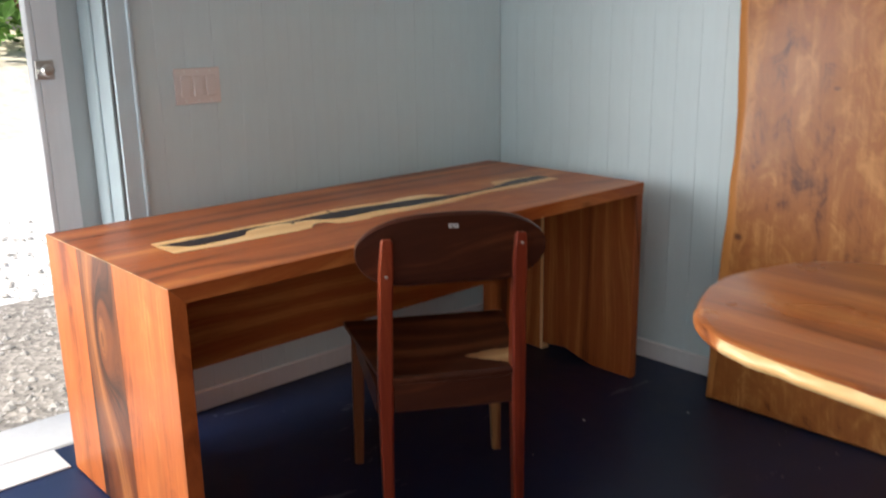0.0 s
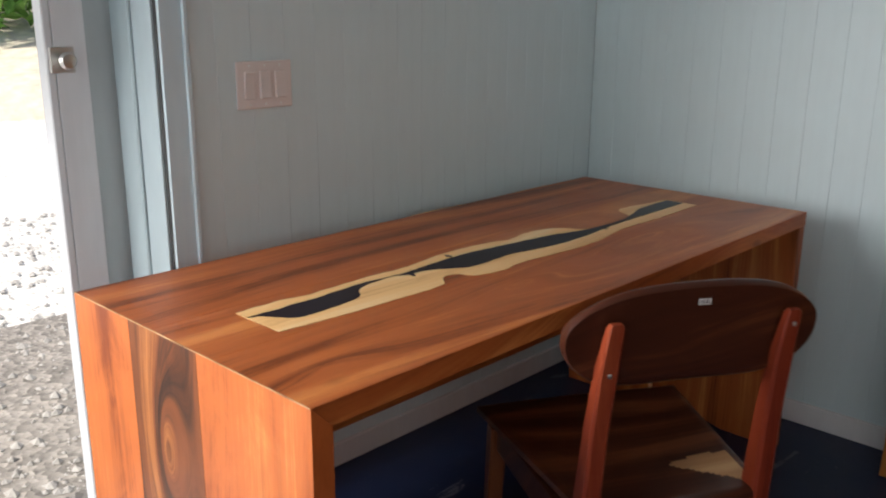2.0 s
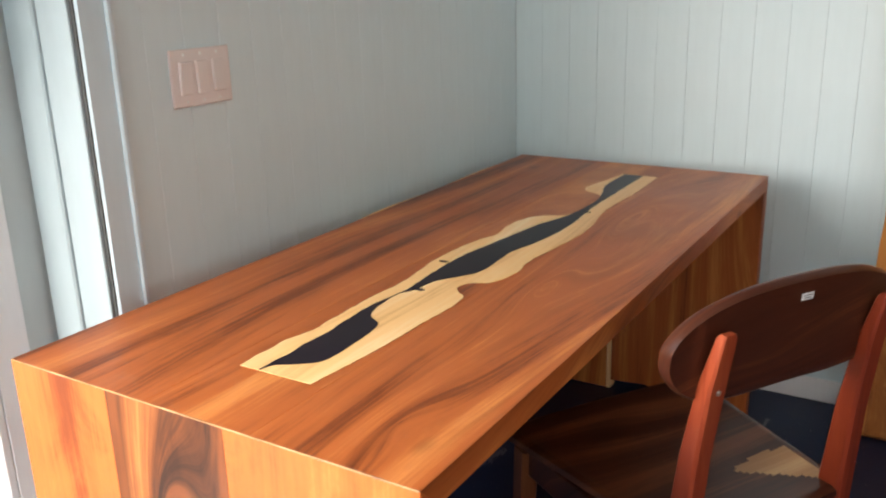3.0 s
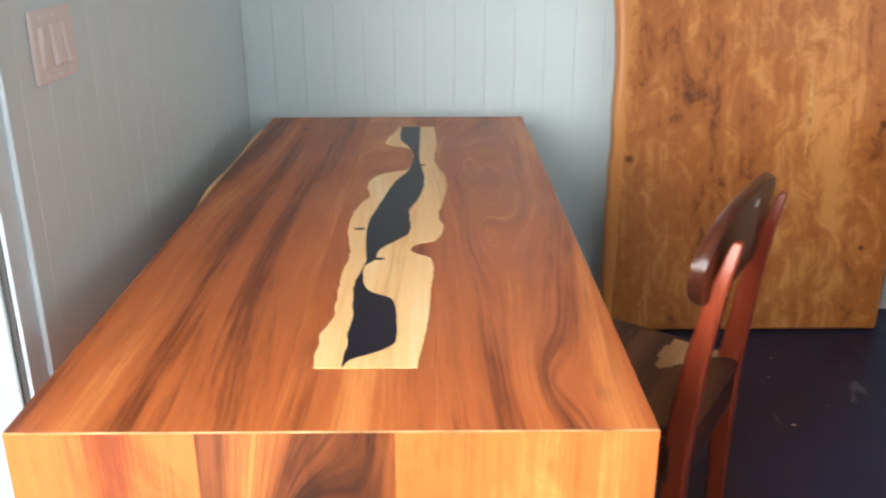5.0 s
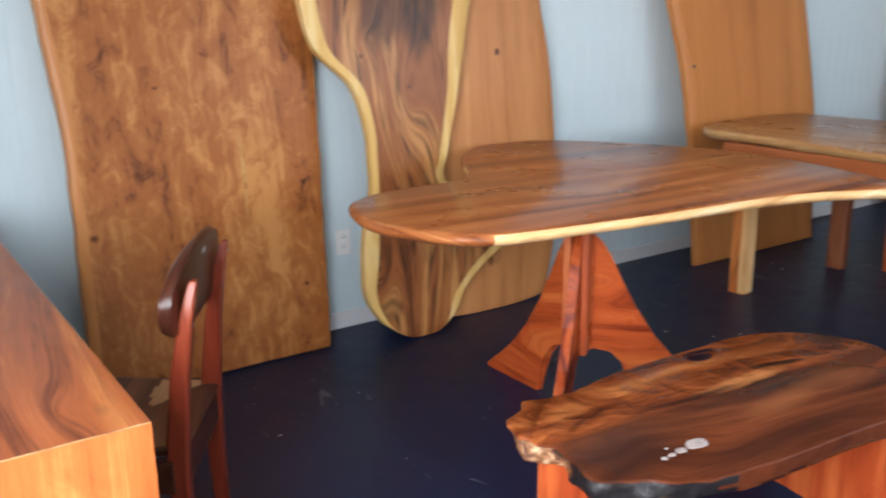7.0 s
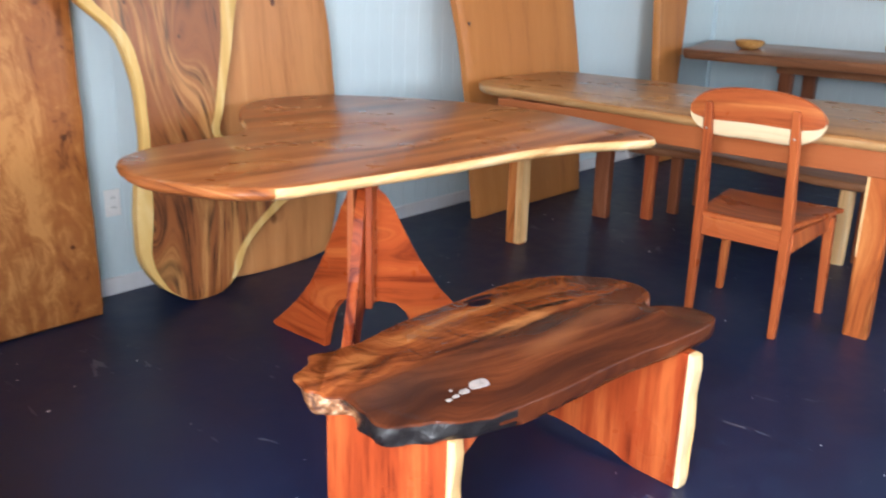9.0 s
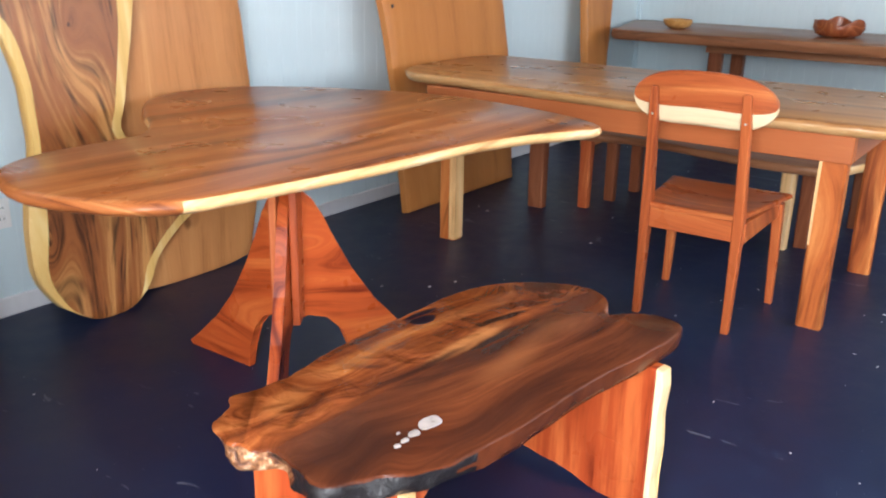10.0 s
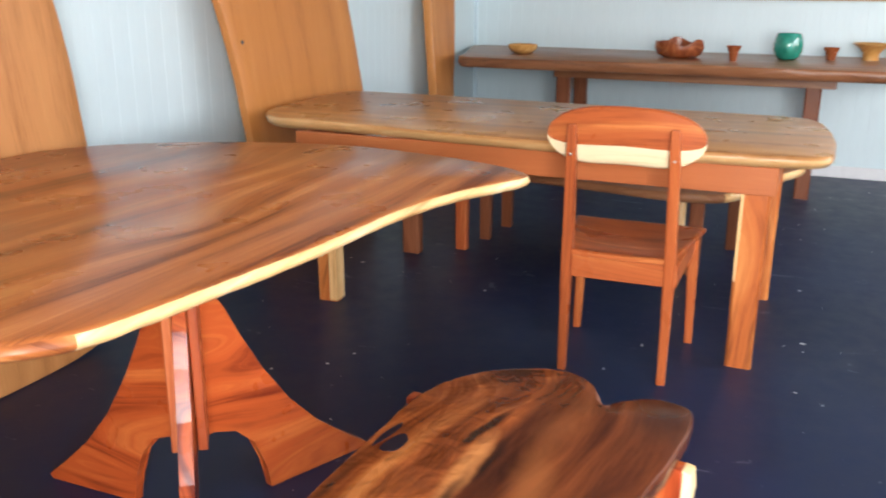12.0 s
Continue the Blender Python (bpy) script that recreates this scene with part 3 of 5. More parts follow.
def extrude_outline(outline, thick, to3d, bevel=0.004):
    """A flat board of any outline: to3d(point, side) maps the outline and the side -1 or 1 into space."""
    bm = bmesh.new()
    n = len(outline)
    rings = []
    for s in (-1.0, 1.0):
        rings.append([bm.verts.new(to3d(p, s * thick / 2)) for p in outline])
    for i in range(n):
        bm.faces.new((rings[0][i], rings[0][(i + 1) % n], rings[1][(i + 1) % n], rings[1][i]))
    caps = [bm.faces.new(rings[0][::-1]), bm.faces.new(rings[1])]
    rim = [e for e in bm.edges if len(e.link_faces) == 2 and any(f in caps for f in e.link_faces)]
    bmesh.ops.bevel(bm, geom=rim, offset=bevel, segments=2, affect="EDGES", profile=0.5)
    return bm


def structure(name, bm, mats, label, category, smooth=None):
    return tagged(make(name, bm, mats, None, label, smooth), category=category, kind="structure")


I4 = Matrix.Identity(4)

# ---- large structure ----
EAST, HEIGHT, DOOR_N, DOOR_S, DOOR_H = 7.9, 2.5, -1.75, -4.45, 2.1
FAR = 11.5

structure("floor", box(-0.06, FAR, SOUTH, 0.0, -0.12, 0.0, 0), floor_mat, "worn navy painted floor with scuffs and flecks", "floor")
# ceiling is out of view; its grey keeps bounce off the table tops
structure("ceiling", box(-0.16, FAR + 0.12, SOUTH - 0.14, 0.14, HEIGHT, HEIGHT + 0.1, 0), ceiling_paint, "unseen ceiling, greyed to cut bounced light", "ceiling")

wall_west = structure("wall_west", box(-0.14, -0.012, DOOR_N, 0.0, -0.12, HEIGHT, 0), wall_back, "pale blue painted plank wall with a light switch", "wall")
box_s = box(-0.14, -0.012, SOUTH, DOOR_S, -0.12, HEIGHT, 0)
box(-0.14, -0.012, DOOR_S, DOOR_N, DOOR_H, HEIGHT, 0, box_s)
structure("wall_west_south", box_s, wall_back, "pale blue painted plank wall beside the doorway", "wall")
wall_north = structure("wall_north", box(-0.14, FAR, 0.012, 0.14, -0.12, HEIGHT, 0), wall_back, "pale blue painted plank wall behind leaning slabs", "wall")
CASE_Y = -3.41
wall_east = structure("wall_east", box(EAST + 0.012, EAST + 0.13, CASE_Y - 0.07, 0.0, 0, HEIGHT, 0), wall_back, "pale blue painted plank wall behind the console table", "wall")
# the next room's gloom is put into this dark wall colour
structure("wall_far_east", box(FAR, FAR + 0.12, SOUTH, 0.0, -0.12, HEIGHT, 0), paint("shaded_wall_paint", (0.22, 0.20, 0.19), 0.7), "wall of the next room, its dimness put into the colour", "wall")
south = box(-0.14, 3.25, SOUTH - 0.14, SOUTH, -0.12, HEIGHT, 0)
box(7.35, FAR + 0.12, SOUTH - 0.14, SOUTH, -0.12, HEIGHT, 0, south)
box(3.25, 7.35, SOUTH - 0.14, SOUTH, -0.12, 1.0, 0, south)
box(3.25, 7.35, SOUTH - 0.14, SOUTH, 2.3, HEIGHT, 0, south)
structure("wall_south", south, wall_paint, "pale blue wall with wide windows", "wall")
structure("threshold", box(-0.32, -0.06, DOOR_S, DOOR_N, -0.12, 0.006, 0.006), sill_mat, "pale concrete door threshold", "threshold")
# sun patch inside the sill, put in as a pale strip
structure("doorway_floor_mat", box(-0.055, 0.10, DOOR_S, -2.06, 0.0, 0.006, 0.002), sill_mat, "pale strip painted as sun on the floor at the doorway", "floor strip")

# door casing, reveal and the door slid open outside
casing = structure("door_1", box(0.0, 0.009, DOOR_N, DOOR_N + 0.072, 0.0, DOOR_H + 0.07, 0.004), trim_paint, "pale blue door casing round an open doorway", "door frame")
part("trim_bead", box(0.008, 0.017, DOOR_N + 0.058, DOOR_N + 0.072, 0.0, DOOR_H + 0.07, 0.003), trim_paint, casing)
part("casing_south", box(0.0, 0.018, DOOR_S - 0.07, DOOR_S, 0.0, DOOR_H + 0.07, 0.004), trim_paint, casing)
part("casing_head", box(0.0, 0.018, DOOR_S, DOOR_N, DOOR_H, DOOR_H + 0.07, 0.004), trim_paint, casing)
part("reveal", box(-0.095, -0.005, DOOR_N - 0.010, DOOR_N + 0.002, 0.0, DOOR_H, 0.002), door_paint, casing)
part("rebate", box(-0.185, -0.096, DOOR_N - 0.018, DOOR_N + 0.002, 0.0, DOOR_H, 0.004), door_paint, casing)
# solid dark strip in place of the shade in this joint
part("shadow_gap", box(-0.0055, 0.004, DOOR_N - 0.003, DOOR_N + 0.001, 0.0, DOOR_H, 0), slot_dark, casing)
door = thing("sliding_door", I4, "grey-blue wooden door slid open outside the doorway", "door")
part("leaf", box(-0.235, -0.195, -1.905, -1.0, -0.02, 2.1, 0.003), leaf_paint, door)
# edge is whiter than the leaf to carry the skylight that falls on it
part("stile_edge", box(-0.238, -0.192, -1.925, -1.905, -0.02, 2.1, 0.003), white_trim, door, "door edge, the daylight on it put into a white colour")
part("stile", box(-0.1948, -0.1915, -1.904, -1.828, -0.02, 2.1, 0.001), white_trim, door, "white painted door stile")
latch = part("latch_plate", box(-0.193, -0.186, -1.918, -1.86, 1.185, 1.245, 0.003, seg=2), metal, door, "satin nickel latch plate")
knob = lathe([(0.010, 0.0), (0.010, 0.014), (0.018, 0.019), (0.021, 0.028), (0.016, 0.036), (0.004, 0.038)], 24)
bmesh.ops.transform(knob, matrix=pose(-0.188, -1.888, 1.214, 0, 90, 0), verts=knob.verts)
part("latch_knob", knob, metal, latch, "round satin knob", 40)
# unseen overhang, added so that sun reaches no further than the sill
structure("eave", box(-1.3, -0.14, SOUTH - 0.14, 0.6, 2.45, 2.55, 0.01), wall_back, "unseen overhang, added to keep sun out of the doorway", "roof")

# window frames and panes
shop = thing("window_1", I4, "white framed wide windows", "window", kind="structure")
for x in (3.25, 5.27, 7.29):
    part("window_frame", box(x, x + 0.06, SOUTH - 0.12, SOUTH - 0.04, 1.0, 2.3, 0.004), white_trim, shop)
for x in (3.31, 5.33):
    part("window_sill", box(x, x + 1.96, SOUTH - 0.12, SOUTH - 0.04, 1.0, 1.05, 0.003), white_trim, shop)
    pane = part("pane", box(x, x + 1.96, SOUTH - 0.084, SOUTH - 0.078, 1.05, 2.3, 0), glass_mat, shop)
    pane.visible_shadow = False

# skirting boards
structure("baseboard", box(0.0, 0.014, DOOR_N + 0.072, -0.014, 0.0, 0.075, 0.003), white_trim, "painted white skirting board", "skirting")
structure("baseboard", box(0.0, EAST, -0.014, 0.0, 0.0, 0.075, 0.003), white_trim, "painted white skirting board", "skirting")
structure("baseboard", box(EAST - 0.014, EAST, CASE_Y, -0.014, 0.0, 0.085, 0.003), white_trim, "painted white skirting board", "skirting")
structure("trim", box(EAST - 0.02, EAST + 0.15, CASE_Y - 0.09, CASE_Y, 0.0, HEIGHT - 0.01, 0.004), white_trim, "white painted corner casing at the room opening", "trim")
structure("corner_trim", box(EAST - 0.03, EAST, -0.03, 0.0, 0.086, HEIGHT - 0.004, 0.004), trim_paint, "pale painted corner bead", "trim")

# outdoors
structure("ground", box(-260, 60, -160, 160, -0.6, -0.14, 0), gravel_mat, "sunlit pale gravel yard", "ground")
structure("gravel_strip", box(-2.3, -0.32, SOUTH - 2, 1.0, -0.2, -0.134, 0), gravel_dark, "grey gravel strip along the house", "ground")
# out of view; added to stop sun patches and their bounce indoors
structure("eave_south", box(-1.3, FAR + 0.5, SOUTH - 1.5, SOUTH - 0.14, 2.45, 2.55, 0.01), wall_back, "unseen overhang, added to keep sun out of the windows", "roof")

# ---- things: the desk corner ----
DX0, DX1, DY0, DY1, DT = 0.12, 0.912, -2.05, -0.195, 0.76
desk = thing("desk", I4, "reddish-brown waterfall desk with a black resin inlay", "desk")
T0 = DT - 0.042
SEAM_A, SEAM_B = 0.435, 0.64


def top_board(x0, x1, y0, y1, mat, label=""):
    """A board of the top; where it reaches the near end it is mitred."""
    near = y0 if y0 > DY0 + 0.01 else y0 + 0.042
    line = [Vector((near, T0)), Vector((y1, T0)), Vector((y1, DT)), Vector((y0, DT))]
    return part("top_board", extrude_outline(line, x1 - x0, lambda p, s: Vector(((x0 + x1) / 2 + s, p.x, p.y)), 0.0007), mat, desk, label)


def end_board(x0, x1, mat, label=""):
    line = [Vector((DY0, 0.008)), Vector((DY0 + 0.042, 0.008)), Vector((DY0 + 0.042, T0)), Vector((DY0, DT))]
    return part("end_board", extrude_outline(line, x1 - x0, lambda p, s: Vector(((x0 + x1) / 2 + s, p.x, p.y)), 0.0007), mat, desk, label)


top_board(DX0, SEAM_A, DY0, DY1, desk_wood)
top_board(SEAM_A, SEAM_B, -1.892, DY1, desk_wood)
top_board(SEAM_A, SEAM_B, DY0, -1.892, desk_wood, "short board at the inlay's end")
top_board(SEAM_B, DX1, DY0, DY1, desk_figure_wood)
end_board(DX0, 0.35, desk_end_wood)
end_board(0.35, 0.592, desk_eye_wood, "dark board with an oval grain figure")
end_board(0.592, DX1, desk_end_wood)
for x in (DX0 + 0.04, DX1 - 0.05):
    part("foot_pad", box(x - 0.02, x + 0.02, DY0 + 0.008, DY0 + 0.034, 0.0, 0.009, 0.001), slot_dark, desk)
part("mitre_line", box(DX0 + 0.001, DX1 - 0.001, DY0 - 0.0006, DY0 + 0.0016, DT - 0.0018, DT + 0.0005, 0.0005), chair_seat_pale, desk, "thin pale line along the mitred edge")
for a, b in ((DX0, 0.455), (0.47, DX1)):
    foot = [Vector((a, 0.0)), Vector((b, 0.0)), Vector((b, T0)), Vector((a, T0))]
    if b == DX1:
        foot = [Vector((a, 0.03)), Vector((a + 0.12, 0.045)), Vector((a + 0.22, 0.012)), Vector((a + 0.26, 0.0)), Vector((b, 0.0)), Vector((b, T0)), Vector((a, T0))]
    part("far_end_board", extrude_outline(foot, 0.043, lambda p, s: Vector((p.x, DY1 - 0.0225 + s, p.y))), desk_far_shaded_wood, desk)
part("far_sapwood_strip", box(0.455, 0.47, DY1 - 0.044, DY1 - 0.002, 0.0, T0, 0.002), sapwood_z, desk, "pale sapwood strip")
part("modesty_panel", box(0.19, 0.215, DY0 + 0.043, DY1 - 0.045, 0.25, T0, 0.002), desk_under_wood, desk)
live = loop([(DX0 + 0.01, -0.26), (DX0 - 0.012, -0.45), (DX0 - 0.006, -0.75), (DX0 - 0.015, -0.98), (DX0 + 0.004, -1.2), (DX0 + 0.012, -1.2), (DX0 + 0.012, -0.7)], 6)
part("live_edge", plate(live, T0 + 0.004, DT - 0.002, 0.003), sapwood_y, desk, "pale live edge along the back")

# the inlay: sapwood on both sides of a river of black resin
left_bank = [(-1.894, 0.472), (-1.842, 0.470), (-1.775, 0.471), (-1.723, 0.482), (-1.679, 0.480), (-1.606, 0.478), (-1.526, 0.476), (-1.454, 0.482), (-1.389, 0.475), (-1.306, 0.464), (-1.212, 0.464), (-1.131, 0.475), (-1.066, 0.491), (-0.995, 0.479), (-0.909, 0.492), (-0.869, 0.524), (-0.844, 0.567), (-0.699, 0.578), (-0.614, 0.562), (-0.584, 0.508), (-0.509, 0.501), (-0.439, 0.514), (-0.339, 0.530)]
river_l = [(-1.888, 0.510), (-1.825, 0.512), (-1.766, 0.510), (-1.724, 0.512), (-1.656, 0.506), (-1.581, 0.503), (-1.528, 0.509), (-1.471, 0.514), (-1.409, 0.508), (-1.307, 0.502), (-1.233, 0.504), (-1.174, 0.512), (-1.045, 0.529), (-0.949, 0.544), (-0.861, 0.569), (-0.760, 0.579), (-0.667, 0.577), (-0.589, 0.560), (-0.509, 0.538), (-0.339, 0.534)]
river_r = [(-1.888, 0.512), (-1.866, 0.521), (-1.847, 0.549), (-1.822, 0.577), (-1.790, 0.583), (-1.749, 0.581), (-1.682, 0.575), (-1.647, 0.564), (-1.628, 0.537), (-1.595, 0.520), (-1.556, 0.514), (-1.505, 0.512), (-1.486, 0.524), (-1.471, 0.529), (-1.416, 0.536), (-1.372, 0.562), (-1.329, 0.586), (-1.275, 0.588), (-1.178, 0.583), (-1.094, 0.600), (-1.002, 0.610), (-0.901, 0.610), (-0.761, 0.597), (-0.569, 0.593), (-0.339, 0.591)]
right_bank = [(-1.894, 0.614), (-1.830, 0.621), (-1.771, 0.627), (-1.707, 0.630), (-1.613, 0.633), (-1.505, 0.636), (-1.461, 0.629), (-1.444, 0.607), (-1.419, 0.593), (-1.387, 0.607), (-1.375, 0.634), (-1.332, 0.652), (-1.278, 0.655), (-1.221, 0.645), (-1.118, 0.655), (-1.004, 0.664), (-0.903, 0.659), (-0.762, 0.636), (-0.571, 0.640), (-0.339, 0.633)]


def strip(left, right, y0, y1, z0, z1, n=150, ragged=0.0018):
    """A flat strip between two wavering lines that run along y."""
    bm = bmesh.new()
    rows = []
    for i in range(n + 1):
        y = y0 + (y1 - y0) * i / n
        a = lerp_curve(left, y) + ragged * (noise.noise(Vector((y * 30, 1, 0))) + 0.5 * noise.noise(Vector((y * 80, 3, 0))))
        b = lerp_curve(right, y) + ragged * (noise.noise(Vector((y * 30, 7, 0))) + 0.5 * noise.noise(Vector((y * 80, 9, 0))))
        b = max(b, a + 0.0012)
        rows.append([bm.verts.new(p) for p in ((a, y, z1), (b, y, z1), (b, y, z0), (a, y, z0))])
    for r, s in zip(rows, rows[1:]):
        for k in range(4):
            bm.faces.new((r[k], r[(k + 1) % 4], s[(k + 1) % 4], s[k]))
    bm.faces.new(rows[0])
    bm.faces.new(rows[-1][::-1])
    return bm


part("sapwood_inlay", strip(left_bank, right_bank, -1.890, -0.345, DT - 0.004, DT + 0.0008, 300, 0.003), sapwood_y, desk, "cream sapwood bordering the resin")
part("resin_river", strip(river_l, river_r, -1.889, -0.350, DT - 0.004, DT + 0.0016, 300, 0.0022), resin_black, desk, "black resin river")
for y, x in ((-0.80, 0.600), (-1.47, 0.535), (-1.30, 0.487)):
    part("resin_fleck", plate(loop([(x - 0.012, y), (x, y + 0.006), (x + 0.012, y + 0.002), (x + 0.002, y - 0.005)], 4), DT - 0.002, DT + 0.0018, 0.0004), resin_black, desk)

switch = thing("light_switch", pose(0.001, -1.468, 1.148), "warm white triple switch plate on the plank wall", "light switch")
part("plate", box(0.0, 0.007, -0.083, 0.083, -0.059, 0.059, 0.003, seg=2), plastic_pink, switch)
for i, tilt in enumerate((4, -4, -4)):
    rocker = box(-0.004, 0.004, -0.0165, 0.0165, -0.034, 0.034, 0.002)
    bmesh.ops.transform(rocker, matrix=pose(0.0085, (i - 1) * 0.046, 0, 0, tilt, 0), verts=rocker.verts)
    part("rocker", rocker, plastic_pink, switch)
    for z in (-0.048, 0.048):
        part("screw", box(0.0065, 0.008, (i - 1) * 0.046 - 0.003, (i - 1) * 0.046 + 0.003, z - 0.003, z + 0.003, 0.001), plastic_white, switch)


def outlet(m, label):
    o = thing("wall_outlet", m, label, "outlet", "wall outlets")
    part("plate", box(-0.035, 0.035, -0.006, 0.0, -0.057, 0.057, 0.0025, seg=2), plastic_white, o)
    for z in (-0.021, 0.021):
        face = part("socket", box(-0.017, 0.017, -0.0085, -0.005, z - 0.014, z + 0.014, 0.004, seg=2), plastic_white, o)
        for x in (-0.007, 0.007):
            part("slot", box(x - 0.0015, x + 0.0015, -0.0092, -0.008, z - 0.003, z + 0.006, 0), slot_dark, face)
    return o


outlet(pose(2.347, -0.001, 0.397), "white duplex outlet on the wall between slabs")
outlet(pose(EAST - 0.001, -3.21, 0.41, 0, 0, -90), "white duplex outlet on the wall under the console table")


# ---- chairs ----
def chair(m, label, wood_flat, wood_leg, wood_front, sap, tag, drop, wide, bend):
    c = thing("dining_chair", m, label, "chair", "wooden dining chairs")
    for s in (1, -1):
        post = [(0.0, s * 0.178, 0.0, 0.017, 0.014), (0.006, s * 0.178, 0.2, 0.020, 0.016), (0.008, s * 0.177, 0.40, 0.024, 0.019), (0.004, s * 0.176, 0.47, 0.024, 0.019),
                (-0.012, s * 0.173, 0.62, 0.020, 0.018), (-0.034, s * 0.170, 0.78 - drop / 2, 0.015, 0.018), (-0.055, s * 0.168, 0.895 - drop, 0.009, 0.014), (-0.057, s * 0.168, 0.902 - drop, 0.006, 0.010)]
        leg = part("back_post", bar(post), wood_leg, c, smooth=35)
        head = lathe([(0.0045, 0.0), (0.0045, 0.002), (0.002, 0.003)], 12)
        zs = 0.80 if not drop else (0.739 if s > 0 else 0.809)
        lower = max((p for p in post if p[2] <= zs), key=lambda p: p[2])
        upper = min((p for p in post if p[2] > zs), key=lambda p: p[2])
        k = (zs - lower[2]) / (upper[2] - lower[2])
        rear = (lower[0] - lower[3]) * (1 - k) + (upper[0] - upper[3]) * k + 0.0005
        bmesh.ops.transform(head, matrix=pose(rear, s * 0.170, zs, 0, -90, 0), verts=head.verts)
        part("screw", head, screw_mat, leg)
        front = [(0.425, s * 0.222, 0.0, 0.015, 0.014), (0.422, s * 0.216, 0.25, 0.019, 0.018), (0.418, s * 0.210, 0.425, 0.021, 0.020)]
        part("front_leg", bar(front), wood_front, c, smooth=35)
        side = [Vector((0.015, 0.352)), Vector((0.41, 0.372)), Vector((0.41, 0.43)), Vector((0.015, 0.43))]
        part("side_rail", extrude_outline(side, 0.02, lambda p, q, s=s: Vector((p.x, s * (0.19 + 0.045 * p.x) + q, p.y))), wood_flat, c)
    part("back_rail", box(-0.012, 0.012, -0.158, 0.158, 0.36, 0.443, 0.003), wood_flat, c)
    part("front_rail", box(0.40, 0.422, -0.19, 0.19, 0.375, 0.43, 0.003), wood_flat, c)
    us, vs = spread(52, 0.02), spread(52, 0.02)

    def seat_at(u, v):
        x = -0.015 + 0.49 * v - 0.018 * (2 * u - 1) ** 2 * v
        w = 0.187 + 0.062 * v
        y = (2 * u - 1) * w
        dish = -0.014 * (1 - (2 * u - 1) ** 2) * math.sin(math.pi * min(1, v * 1.05)) + 0.006 * abs(2 * u - 1) ** 3
        return Vector((x, y, 0.445 + dish))

    pale = lambda u, v: 1 if sap and tag and (v < 0.30 + 0.03 * math.sin(u * 9)) and v > 0.02 + u * 0.75 and u > 0.03 else 0
    part("seat", shell(us, vs, seat_at, 0.012, Vector((0, 0, 1)), pale, 0.55), [wood_flat, chair_seat_pale], c, smooth=40)

    def back_at(u, v):
        y = wide * math.sin((u - 0.5) * math.pi)
        k = max(0.0, 1 - abs(y / wide) ** 4.2) ** 0.5
        lo, hi = 0.858 - drop - 0.090 * k + 0.003 * math.cos(y * 18) * k, 0.862 - drop + (0.096 if drop else 0.104) * k - 0.024 * (y / wide) ** 2 * k
        z = lo + (hi - lo) * v
        return Vector((-0.012 - 0.12 * (z - 0.77 + drop) + bend * y * y, y, z))

    vb = [0.0, 0.04] + ([0.12, 0.22, 0.33] if sap else [0.15, 0.3]) + [0.45, 0.6, 0.75, 0.9, 0.96, 1.0]
    cut = 0.33 if sap and not tag else -1
    part("backrest", shell([i / 44 for i in range(45)], vb, back_at, 0.013, Vector((1, 0, 0)), lambda u, v: 1 if v < cut else 0, 0.35), [wood_flat, sapwood_pale], c, smooth=50)
    if tag:
        sticker = box(-0.0006, 0.0006, -0.012, 0.012, -0.0055, 0.0055, 0)
        bmesh.ops.transform(sticker, matrix=pose(-0.0450, -0.0, 0.858, 0, -7, 0), verts=sticker.verts)
        tagob = part("price_sticker", sticker, label_white, c, "small white sticker")
        for z in (-0.002, 0.002):
            bars = box(-0.0009, -0.0007, -0.009, 0.009, z - 0.0008, z + 0.0008, 0)
            bmesh.ops.transform(bars, matrix=pose(-0.0450, -0.0, 0.858, 0, -7, 0), verts=bars.verts)
            part("print", bars, slot_dark, tagob)
    return c


chair(pose(1.187, -1.423, 0, 0, 0, 148), "dark reddish-brown wooden chair pulled up to the desk", chair_dark, chair_dark_leg, chair_leg_pale, True, True, 0.066, 0.243, 0.2)
chair(pose(3.885, -2.05, 0, 0, 0, 1), "orange-red wooden chair with a cream backrest edge", chair_red, chair_red_leg, chair_red_leg, True, False, 0.0, 0.262, 0.32)


